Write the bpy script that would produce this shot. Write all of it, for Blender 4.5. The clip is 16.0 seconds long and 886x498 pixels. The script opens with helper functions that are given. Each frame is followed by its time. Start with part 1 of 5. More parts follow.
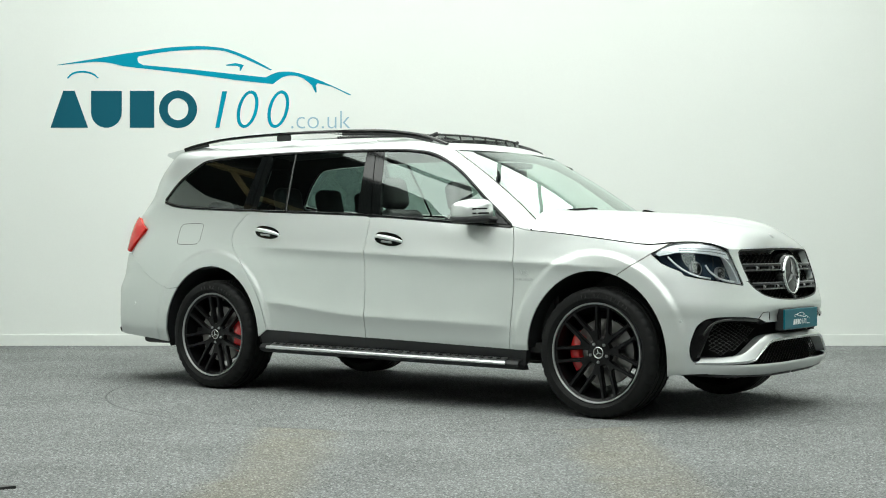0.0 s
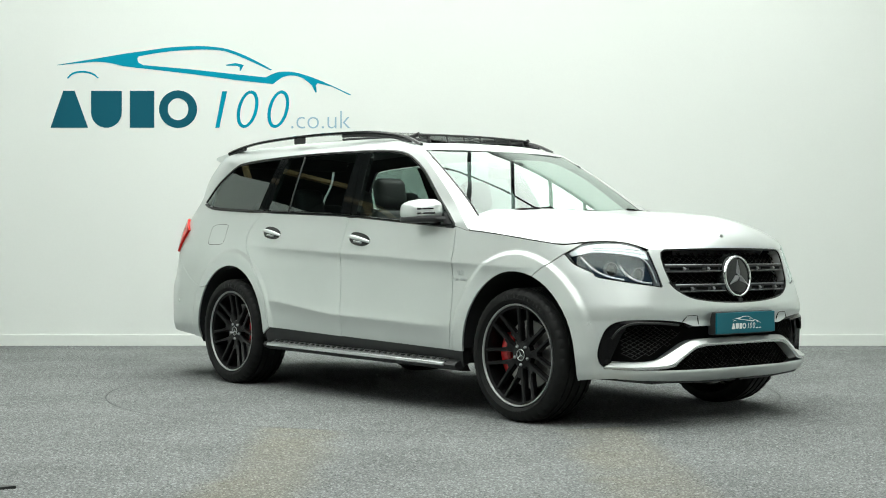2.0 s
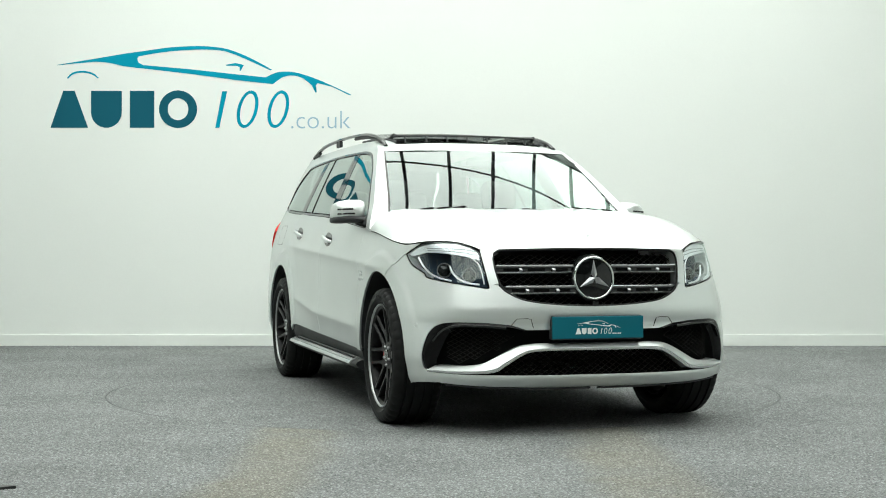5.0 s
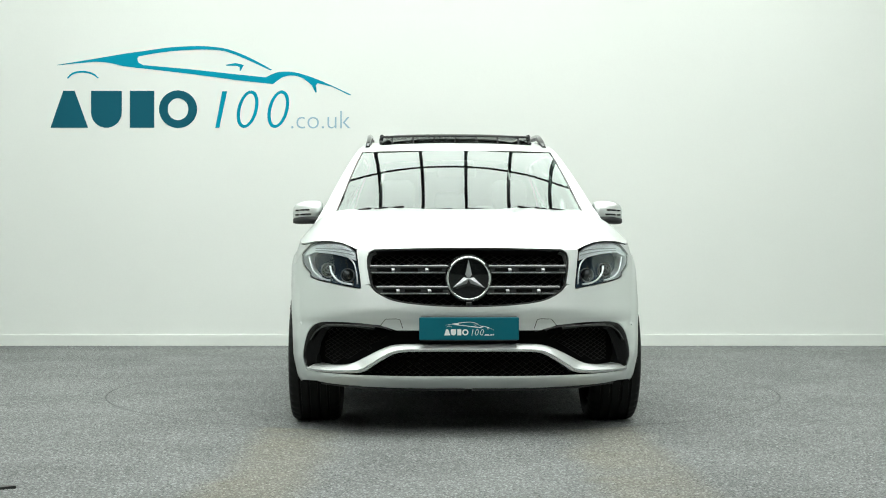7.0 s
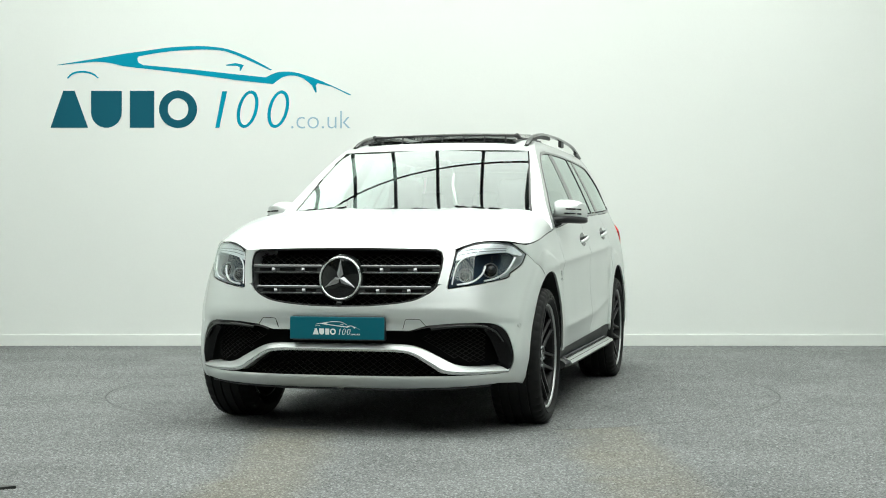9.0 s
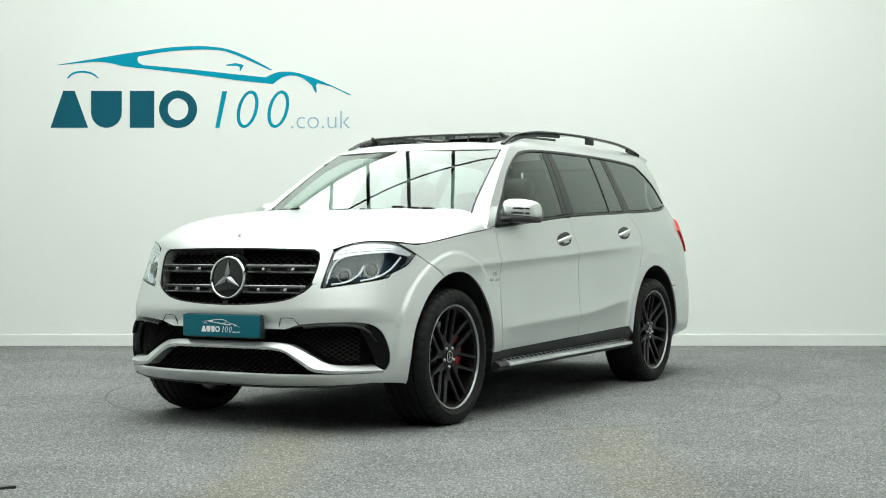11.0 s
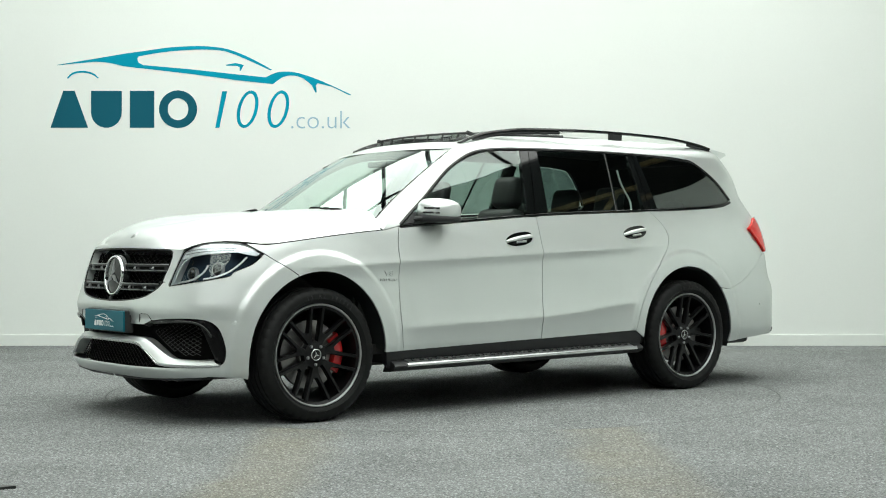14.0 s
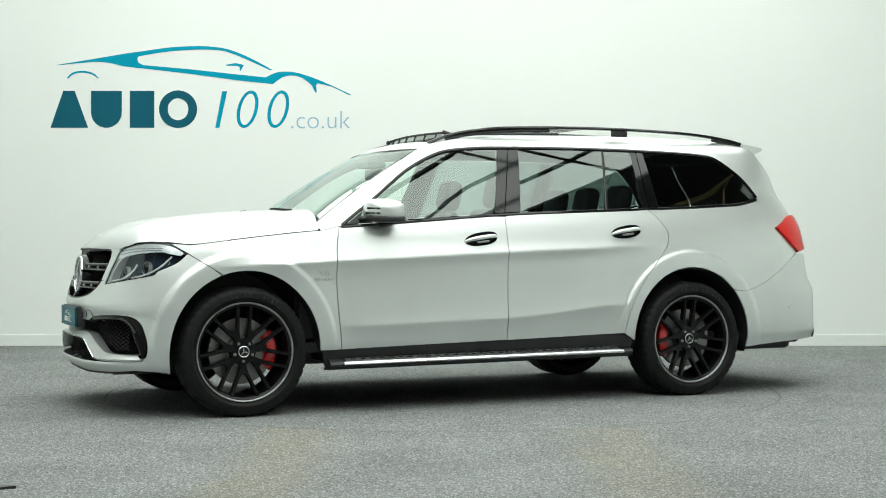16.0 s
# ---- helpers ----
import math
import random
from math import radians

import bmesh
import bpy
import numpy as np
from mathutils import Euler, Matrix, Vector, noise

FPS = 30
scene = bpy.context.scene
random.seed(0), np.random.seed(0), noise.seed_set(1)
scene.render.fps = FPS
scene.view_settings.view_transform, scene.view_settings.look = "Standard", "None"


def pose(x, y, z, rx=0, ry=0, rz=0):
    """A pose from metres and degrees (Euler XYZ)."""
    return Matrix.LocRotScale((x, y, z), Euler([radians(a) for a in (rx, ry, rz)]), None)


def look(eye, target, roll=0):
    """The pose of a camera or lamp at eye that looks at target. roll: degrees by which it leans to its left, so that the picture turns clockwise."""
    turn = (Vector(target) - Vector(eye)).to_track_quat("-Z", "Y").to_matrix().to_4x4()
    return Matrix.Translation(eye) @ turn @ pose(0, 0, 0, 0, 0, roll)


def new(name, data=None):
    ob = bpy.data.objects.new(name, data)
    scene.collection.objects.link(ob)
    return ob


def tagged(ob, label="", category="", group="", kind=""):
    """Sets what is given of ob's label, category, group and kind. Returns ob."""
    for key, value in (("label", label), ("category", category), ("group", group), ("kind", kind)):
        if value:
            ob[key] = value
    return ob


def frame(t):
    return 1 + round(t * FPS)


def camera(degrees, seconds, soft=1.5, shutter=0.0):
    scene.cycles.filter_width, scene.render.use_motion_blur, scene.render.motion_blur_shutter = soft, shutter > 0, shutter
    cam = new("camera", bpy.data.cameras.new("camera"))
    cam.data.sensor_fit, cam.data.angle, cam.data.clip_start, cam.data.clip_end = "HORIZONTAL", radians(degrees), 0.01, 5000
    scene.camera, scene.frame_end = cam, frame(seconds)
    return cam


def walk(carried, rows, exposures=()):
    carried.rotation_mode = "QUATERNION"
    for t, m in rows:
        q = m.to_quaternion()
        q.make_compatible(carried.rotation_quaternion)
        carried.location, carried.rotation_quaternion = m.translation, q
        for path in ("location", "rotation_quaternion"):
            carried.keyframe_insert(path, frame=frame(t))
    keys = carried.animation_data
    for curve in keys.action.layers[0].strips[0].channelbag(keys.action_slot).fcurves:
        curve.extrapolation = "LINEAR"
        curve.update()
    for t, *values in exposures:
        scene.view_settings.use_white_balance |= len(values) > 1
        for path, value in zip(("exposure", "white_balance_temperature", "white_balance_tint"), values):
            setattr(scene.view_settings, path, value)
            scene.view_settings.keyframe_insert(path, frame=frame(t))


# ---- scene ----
# ---- camera: on a stand, level, still ----
cam = camera(34.62, 16.0, soft=1.0)
EYE = Vector((0.0, 0.0, 0.989))
walk(cam, [(0.0, look(EYE, (0.0, 10.0, 0.987))), (16.0, look(EYE, (0.0, 10.0, 0.987)))], exposures=[(0.0, 0.0), (16.0, 0.0)])

PIVOT = (0.0, 9.975)        # the turntable's axle
LANE = 0.0775               # the car stands this far off the axle
TABLE_R = 2.30
WALL_Y = 14.47
RIG_Z = 5.6

# ---- light: the luminous ceiling is the only lamp; a dim hall round it ----
world = bpy.data.worlds.new("world")
scene.world = world
world.use_nodes = True
world.node_tree.nodes["Background"].inputs[0].default_value = (0.6, 0.8, 0.75, 1)
world.node_tree.nodes["Background"].inputs[1].default_value = 0.02
LIGHT = 3.15


# ---- materials ----
def mat(name, color, rough=0.5, metal=0.0, coat=0.0, spec=0.5, emit=None, strength=0.0):
    m = bpy.data.materials.new(name)
    m.use_nodes = True
    b = m.node_tree.nodes["Principled BSDF"]
    b.inputs["Base Color"].default_value = (*color, 1)
    b.inputs["Roughness"].default_value = rough
    b.inputs["Metallic"].default_value = metal
    b.inputs["Coat Weight"].default_value = coat
    b.inputs["Coat Roughness"].default_value = 0.03
    b.inputs["Specular IOR Level"].default_value = spec
    if emit:
        b.inputs["Emission Color"].default_value = (*emit, 1)
        b.inputs["Emission Strength"].default_value = strength
    return m


def grained(m, scale, amount, bump=0.0, detail=6.0, rough_amount=0.0, coarse=None, distance=0.002, weight=1.0, contrast=0.4):
    """Two scales of noise on colour, roughness and relief, in object space."""
    nt = m.node_tree
    b = nt.nodes["Principled BSDF"]
    base = tuple(b.inputs["Base Color"].default_value)[:3]
    tc = nt.nodes.new("ShaderNodeTexCoord")
    n1 = nt.nodes.new("ShaderNodeTexNoise")
    n1.inputs["Scale"].default_value, n1.inputs["Detail"].default_value = scale, detail
    n2 = nt.nodes.new("ShaderNodeTexNoise")
    n2.inputs["Scale"].default_value, n2.inputs["Detail"].default_value = coarse or scale * 0.06, 3
    nt.links.new(tc.outputs["Object"], n1.inputs["Vector"])
    nt.links.new(tc.outputs["Object"], n2.inputs["Vector"])
    add = nt.nodes.new("ShaderNodeMath")
    add.operation = "ADD"
    nt.links.new(n1.outputs["Fac"], add.inputs[0])
    soft_part = nt.nodes.new("ShaderNodeMapRange")
    soft_part.inputs["To Min"].default_value, soft_part.inputs["To Max"].default_value = 0.5 - 0.5 * weight, 0.5 + 0.5 * weight
    nt.links.new(n2.outputs["Fac"], soft_part.inputs["Value"])
    nt.links.new(soft_part.outputs[0], add.inputs[1])
    ramp = nt.nodes.new("ShaderNodeMapRange")
    ramp.inputs["From Min"].default_value, ramp.inputs["From Max"].default_value = 1 - contrast, 1 + contrast
    nt.links.new(add.outputs[0], ramp.inputs["Value"])
    mix = nt.nodes.new("ShaderNodeMix")
    mix.data_type = "RGBA"
    mix.inputs[6].default_value = (*[c * (1 - amount) for c in base], 1)
    mix.inputs[7].default_value = (*[min(1, c * (1 + amount)) for c in base], 1)
    nt.links.new(ramp.outputs[0], mix.inputs[0])
    nt.links.new(mix.outputs[2], b.inputs["Base Color"])
    if rough_amount:
        r = b.inputs["Roughness"].default_value
        rr = nt.nodes.new("ShaderNodeMapRange")
        rr.inputs["To Min"].default_value, rr.inputs["To Max"].default_value = max(0, r - rough_amount), min(1, r + rough_amount)
        nt.links.new(n2.outputs["Fac"], rr.inputs["Value"])
        nt.links.new(rr.outputs[0], b.inputs["Roughness"])
    if bump:
        bp = nt.nodes.new("ShaderNodeBump")
        bp.inputs["Strength"].default_value, bp.inputs["Distance"].default_value = bump, distance
        nt.links.new(n1.outputs["Fac"], bp.inputs["Height"])
        nt.links.new(bp.outputs[0], b.inputs["Normal"])
    return m


def pane_material(name, tint, gloss=0.0, ior=1.62):
    """Thin glass: looks straight through with a tint, mirrors by Fresnel."""
    m = bpy.data.materials.new(name)
    m.use_nodes = True
    nt = m.node_tree
    nt.nodes.clear()
    out = nt.nodes.new("ShaderNodeOutputMaterial")
    mix = nt.nodes.new("ShaderNodeMixShader")
    facing = nt.nodes.new("ShaderNodeLayerWeight")
    facing.inputs["Blend"].default_value = 0.5
    power, fr = nt.nodes.new("ShaderNodeMath"), nt.nodes.new("ShaderNodeMapRange")
    power.operation = "POWER"
    power.inputs[1].default_value = 5.0
    fr.inputs["To Min"].default_value = ((ior - 1) / (ior + 1)) ** 2
    nt.links.new(facing.outputs["Facing"], power.inputs[0]), nt.links.new(power.outputs[0], fr.inputs["Value"])
    tr = nt.nodes.new("ShaderNodeBsdfTransparent")
    tr.inputs[0].default_value = (*tint, 1)
    gl = nt.nodes.new("ShaderNodeBsdfGlossy")
    gl.inputs["Roughness"].default_value = 0.0
    gl.inputs["Color"].default_value = (0.92, 1.0, 0.97, 1)
    add = nt.nodes.new("ShaderNodeMath")
    add.operation = "ADD"
    add.use_clamp = True
    add.inputs[1].default_value = gloss
    # both faces of the pane mirror: 2R / (1 + R)
    plus, twice = nt.nodes.new("ShaderNodeMath"), nt.nodes.new("ShaderNodeMath")
    plus.inputs[1].default_value = 1.0
    twice.operation = "DIVIDE"
    double = nt.nodes.new("ShaderNodeMath")
    double.operation = "MULTIPLY"
    double.inputs[1].default_value = 2.0
    nt.links.new(fr.outputs[0], plus.inputs[0]), nt.links.new(fr.outputs[0], double.inputs[0])
    nt.links.new(double.outputs[0], twice.inputs[0]), nt.links.new(plus.outputs[0], twice.inputs[1])
    nt.links.new(twice.outputs[0], add.inputs[0])
    nt.links.new(add.outputs[0], mix.inputs[0])
    nt.links.new(tr.outputs[0], mix.inputs[1])
    nt.links.new(gl.outputs[0], mix.inputs[2])
    nt.links.new(mix.outputs[0], out.inputs[0])
    return m


M_WALL = grained(mat("white wall paint", (0.80, 0.83, 0.80), 0.6), 60, 0.015, 0.05, coarse=0.7)
M_SKIRT = grained(mat("white gloss trim", (0.80, 0.83, 0.80), 0.35), 30, 0.02)
M_CARPET = grained(mat("grey carpet", (0.182, 0.190, 0.188), 0.95, spec=0.1), 105, 0.4, 0.4, detail=3, coarse=1.3, distance=0.004, weight=0.25, contrast=0.2)


def stained_copy(m):
    """The same carpet with two faint brown tracks where cars roll onto the table."""
    m = m.copy()
    nt = m.node_tree
    b = nt.nodes["Principled BSDF"]
    source = b.inputs["Base Color"].links[0].from_socket
    tc = nt.nodes.new("ShaderNodeTexCoord")
    sep = nt.nodes.new("ShaderNodeSeparateXYZ")
    nz = nt.nodes.new("ShaderNodeTexNoise")
    nz.inputs["Scale"].default_value, nz.inputs["Detail"].default_value = 1.7, 6
    nt.links.new(tc.outputs["Object"], sep.inputs[0])
    nt.links.new(tc.outputs["Object"], nz.inputs["Vector"])

    def calc(op, x, y):
        n = nt.nodes.new("ShaderNodeMath")
        n.operation = op
        for k, v in enumerate((x, y)):
            if isinstance(v, (int, float)):
                n.inputs[k].default_value = v
            else:
                nt.links.new(v, n.inputs[k])
        return n.outputs[0]

    def band(socket, lo0, lo1, hi0, hi1):
        up, down = nt.nodes.new("ShaderNodeMapRange"), nt.nodes.new("ShaderNodeMapRange")
        up.interpolation_type = down.interpolation_type = "SMOOTHSTEP"
        up.inputs["From Min"].default_value, up.inputs["From Max"].default_value = lo0, lo1
        down.inputs["From Min"].default_value, down.inputs["From Max"].default_value = hi0, hi1
        down.inputs["To Min"].default_value, down.inputs["To Max"].default_value = 1, 0
        nt.links.new(socket, up.inputs["Value"]), nt.links.new(socket, down.inputs["Value"])
        return calc("MULTIPLY", up.outputs[0], down.outputs[0])
    shifted = calc("ADD", sep.outputs["X"], calc("MULTIPLY", nz.outputs["Fac"], 0.35))
    tracks = calc("ADD", band(shifted, -0.90, -0.66, -0.50, -0.30), band(shifted, 0.72, 0.95, 1.15, 1.35))
    mask = calc("MULTIPLY", calc("MULTIPLY", tracks, band(sep.outputs["Y"], 4.0, 5.0, 7.85, 8.05)), calc("MULTIPLY", nz.outputs["Fac"], 0.46))
    mix = nt.nodes.new("ShaderNodeMix")
    mix.data_type = "RGBA"
    mix.inputs[7].default_value = (0.235, 0.205, 0.13, 1)
    nt.links.new(mask, mix.inputs[0]), nt.links.new(source, mix.inputs[6]), nt.links.new(mix.outputs[2], b.inputs["Base Color"])
    return m


M_FLOOR = stained_copy(M_CARPET)


def piled(m):
    """The same carpet broken into tufts, each with a tone of its own."""
    m = m.copy()
    nt = m.node_tree
    b = nt.nodes["Principled BSDF"]
    source = b.inputs["Base Color"].links[0].from_socket
    for link in list(b.inputs["Normal"].links):
        nt.links.remove(link)
    geo, rng, mix = nt.nodes.new("ShaderNodeNewGeometry"), nt.nodes.new("ShaderNodeMapRange"), nt.nodes.new("ShaderNodeVectorMath")
    rng.inputs["To Min"].default_value, rng.inputs["To Max"].default_value = 0.82, 1.62
    mix.operation = "SCALE"
    nt.links.new(geo.outputs["Random Per Island"], rng.inputs["Value"])
    nt.links.new(source, mix.inputs[0]), nt.links.new(rng.outputs[0], mix.inputs["Scale"])
    nt.links.new(mix.outputs[0], b.inputs["Base Color"])
    return m


M_PILE, M_FLOOR_PILE = piled(M_CARPET), piled(M_FLOOR)
M_SEAM = mat("dark carpet seam", (0.03, 0.03, 0.03), 0.9)
M_HALL = grained(mat("dark hall cladding", (0.05, 0.055, 0.055), 0.9), 8, 0.3)
M_TIMBER = grained(mat("pale timber", (0.55, 0.42, 0.22), 0.7), 25, 0.25)
M_BAR = mat("black frame bar", (0.02, 0.025, 0.025), 0.5)
M_PANEL = mat("luminous panel", (0.8, 0.8, 0.8), 0.8, emit=(0.95, 1.0, 0.945), strength=LIGHT)
M_TEAL = mat("teal wall vinyl", (0.0, 0.29, 0.42), 0.6, spec=0.08)
M_NAVY = mat("dark petrol wall vinyl", (0.008, 0.10, 0.145), 0.6, spec=0.08)
M_PALE = mat("pale blue wall vinyl", (0.33, 0.50, 0.60), 0.6, spec=0.08)
M_PAINT = grained(mat("silver metallic paint", (0.69, 0.722, 0.712), 0.40, 0.82, 0.45), 900, 0.05, coarse=2.0)
M_GLOSS = mat("gloss black trim", (0.005, 0.006, 0.006), 0.06, 0, 0.0, 0.45)
M_SURROUND = mat("deep black lacquer", (0.003, 0.003, 0.0035), 0.14, spec=0.16)
M_PLASTIC = grained(mat("black plastic", (0.018, 0.019, 0.02), 0.5), 300, 0.2, 0.15, rough_amount=0.08)
# near-black: puts the shade of openings into the colour; also thin panel joints
M_SHADE_JOINT = mat("opening shade and dark joints", (0.002, 0.002, 0.002), 0.9, spec=0.1)
M_MESH = mat("black mesh", (0.004, 0.004, 0.004), 0.38, spec=0.28)
M_LOUVRE = mat("satin dark grey louvre", (0.045, 0.047, 0.047), 0.33, 0.6)
M_REFLECT = grained(mat("lamp reflector", (0.9, 0.92, 0.93), 0.3, 0.7), 60, 0.12)
M_STAR = mat("grey metal star", (0.36, 0.37, 0.38), 0.3, 0.9)
M_RUBBER = grained(mat("tyre rubber", (0.006, 0.0065, 0.0065), 0.62, spec=0.22), 120, 0.3, 0.15, rough_amount=0.1)
M_MARK = mat("raised sidewall lettering", (0.022, 0.022, 0.022), 0.6)
M_RIM = mat("satin black alloy", (0.0035, 0.0035, 0.004), 0.30, spec=0.22)
M_LIP = grained(mat("machined alloy lip", (0.40, 0.41, 0.41), 0.38, 0.9), 200, 0.1)
M_CHROME = mat("chrome", (0.75, 0.77, 0.77), 0.1, 1.0)
M_SATIN = grained(mat("brushed aluminium", (0.62, 0.64, 0.64), 0.28, 1.0), 200, 0.12)
M_DISC = grained(mat("brake disc steel", (0.26, 0.255, 0.25), 0.4, 0.9), 90, 0.2)
M_RED = mat("red caliper paint", (0.55, 0.008, 0.01), 0.35, 0, 0.6)
M_LEATHER = grained(mat("black leather", (0.022, 0.023, 0.024), 0.42), 150, 0.3, 0.2, rough_amount=0.1)
M_CABIN = grained(mat("black cabin lining", (0.03, 0.031, 0.031), 0.8), 80, 0.3)
M_HEADLINER = grained(mat("pale grey headlining", (0.42, 0.42, 0.40), 0.9), 200, 0.1)
M_GLASS = pane_material("clear green glass", (0.74, 0.84, 0.79))
M_SCREEN = pane_material("windscreen glass", (0.80, 0.90, 0.86), 0.0, 1.82)
M_TINT = pane_material("dark privacy glass", (0.27, 0.35, 0.33))
M_NET = pane_material("see-through deflector net", (0.42, 0.44, 0.43), 0.0, 1.12)
M_LENS = pane_material("clear lamp lens", (0.9, 0.93, 0.95), 0.0, 1.42)
M_REDLENS = mat("red lamp lens", (0.66, 0.012, 0.008), 0.15, 0, 0.0, 0.3)
M_LAMPBOX = mat("dark blue lamp housing", (0.018, 0.033, 0.052), 0.55, 0.0, 0.0, 0.15)
M_PLATE = mat("teal show plate", (0.002, 0.115, 0.155), 0.4, 0, 0.0, 0.2)
M_WHITE = mat("white lettering", (0.78, 0.82, 0.82), 0.5)


# ---- mesh helpers ----
def part(name, bm, material, parent=None, label=""):
    """Links a bmesh, or a ready mesh, as ONE mesh object under a thing or a part."""
    if isinstance(bm, bpy.types.Mesh):
        me = bm
    else:
        me = bpy.data.meshes.new(name)
        bm.normal_update()
        bm.to_mesh(me)
        bm.free()
    if not me.materials:
        me.materials.append(material)
    ob = new(name, me)
    if parent:
        ob.parent = parent
    if label:
        tagged(ob, label)
    return ob


def smooth(bm, angle=35):
    for fc in bm.faces:
        fc.smooth = True
    bm.normal_update()
    for e in bm.edges:
        if len(e.link_faces) == 2 and e.calc_face_angle(0) > radians(angle):
            e.smooth = False
    return bm


def box_bm(x0, x1, y0, y1, z0, z1, bevel=0.0, segments=2, bm=None):
    bm2 = bmesh.new()
    bmesh.ops.create_cube(bm2, size=1, matrix=Matrix.Translation(((x0 + x1) / 2, (y0 + y1) / 2, (z0 + z1) / 2)) @ Matrix.Diagonal((abs(x1 - x0), abs(y1 - y0), abs(z1 - z0), 1)))
    if bevel:
        bmesh.ops.bevel(bm2, geom=bm2.edges[:], offset=bevel, segments=segments, profile=0.5, affect="EDGES")
    if bm is None:
        return bm2
    me = bpy.data.meshes.new("tmp")
    bm2.to_mesh(me)
    bm2.free()
    bm.from_mesh(me)
    bpy.data.meshes.remove(me)
    return bm


def cr(points, n=6):
    """An open Catmull-Rom curve through the points."""
    p = [np.array(q, float) for q in points]
    p = [2 * p[0] - p[1]] + p + [2 * p[-1] - p[-2]]
    out = []
    for i in range(1, len(p) - 2):
        for k in range(n):
            t = k / n
            out.append(0.5 * (2 * p[i] + (p[i + 1] - p[i - 1]) * t + (2 * p[i - 1] - 5 * p[i] + 4 * p[i + 1] - p[i + 2]) * t * t
                              + (3 * p[i] - p[i - 1] - 3 * p[i + 1] + p[i + 2]) * t ** 3))
    out.append(p[-2])
    return [tuple(q) for q in out]


def spline(*pairs):
    """A smooth function through (x, y) pairs, x rising, with no overshoot."""
    x, y = np.array([q[0] for q in pairs], float), np.array([q[1] for q in pairs], float)
    d = np.diff(y) / np.diff(x)
    m = np.concatenate([[d[0]], np.where(d[1:] * d[:-1] > 0, 2 * d[1:] * d[:-1] / (d[1:] + d[:-1] + 1e-12), 0), [d[-1]]])

    def value(v):
        v = min(max(v, x[0]), x[-1])
        i = min(max(int(np.searchsorted(x, v)) - 1, 0), len(x) - 2)
        h = x[i + 1] - x[i]
        t = (v - x[i]) / h
        return float((2 * t ** 3 - 3 * t * t + 1) * y[i] + (t ** 3 - 2 * t * t + t) * h * m[i] + (3 * t * t - 2 * t ** 3) * y[i + 1] + (t ** 3 - t * t) * h * m[i + 1])
    return value


def step(a, b, v):
    t = min(max((v - a) / (b - a), 0.0), 1.0)
    return t * t * (3 - 2 * t)


def tube(path, radius, sides=8, closed=False, bm=None, flat=1.0):
    """A tube along a path of Vectors; radius may be a list."""
    bm = bm or bmesh.new()
    rings = []
    n = len(path)
    for i, c in enumerate(path):
        c = Vector(c)
        a = Vector(path[(i - 1) % n if closed else max(i - 1, 0)])
        b = Vector(path[(i + 1) % n if closed else min(i + 1, n - 1)])
        t = (b - a).normalized()
        up = Vector((0, 0, 1)) if abs(t.z) < 0.9 else Vector((0, 1, 0))
        s = t.cross(up).normalized()
        w = s.cross(t)
        r = radius[i] if isinstance(radius, (list, tuple)) else radius
        rings.append([bm.verts.new(c + r * (math.cos(k * math.tau / sides) * s + flat * math.sin(k * math.tau / sides) * w)) for k in range(sides)])
    for i in range(n if closed else n - 1):
        for k in range(sides):
            bm.faces.new((rings[i][k], rings[i][(k + 1) % sides], rings[(i + 1) % n][(k + 1) % sides], rings[(i + 1) % n][k]))
    if not closed:
        bm.faces.new(rings[0][::-1])
        bm.faces.new(rings[-1])
    bmesh.ops.recalc_face_normals(bm, faces=bm.faces[:])
    return bm


def lathe(profile, n=64, axis="Y", cap=False, bm=None):
    """Turns (radius, along) pairs about an axis through the origin."""
    bm = bm or bmesh.new()
    rings = []
    for r, a in profile:
        ring = []
        for k in range(n):
            c, s = math.cos(k * math.tau / n), math.sin(k * math.tau / n)
            ring.append(bm.verts.new((r * c, a, r * s) if axis == "Y" else ((a, r * c, r * s) if axis == "X" else (r * c, r * s, a))))
        rings.append(ring)
    for i in range(len(rings) - 1):
        for k in range(n):
            bm.faces.new((rings[i][k], rings[i][(k + 1) % n], rings[i + 1][(k + 1) % n], rings[i + 1][k]))
    if cap:
        bm.faces.new(rings[0])
        bm.faces.new(rings[-1])
    bmesh.ops.recalc_face_normals(bm, faces=bm.faces[:])
    return bm


def extruded(outline, place, thickness):
    """A flat outline of (a, b), lifted by place(a, b, h), as a solid plate."""
    bm = bmesh.new()
    top = [bm.verts.new(place(a, b, thickness)) for a, b in outline]
    low = [bm.verts.new(place(a, b, 0.0)) for a, b in outline]
    bm.faces.new(top)
    bm.faces.new(low[::-1])
    n = len(outline)
    for i in range(n):
        bm.faces.new((top[i], low[i], low[(i + 1) % n], top[(i + 1) % n]))
    bmesh.ops.recalc_face_normals(bm, faces=bm.faces[:])
    return bm


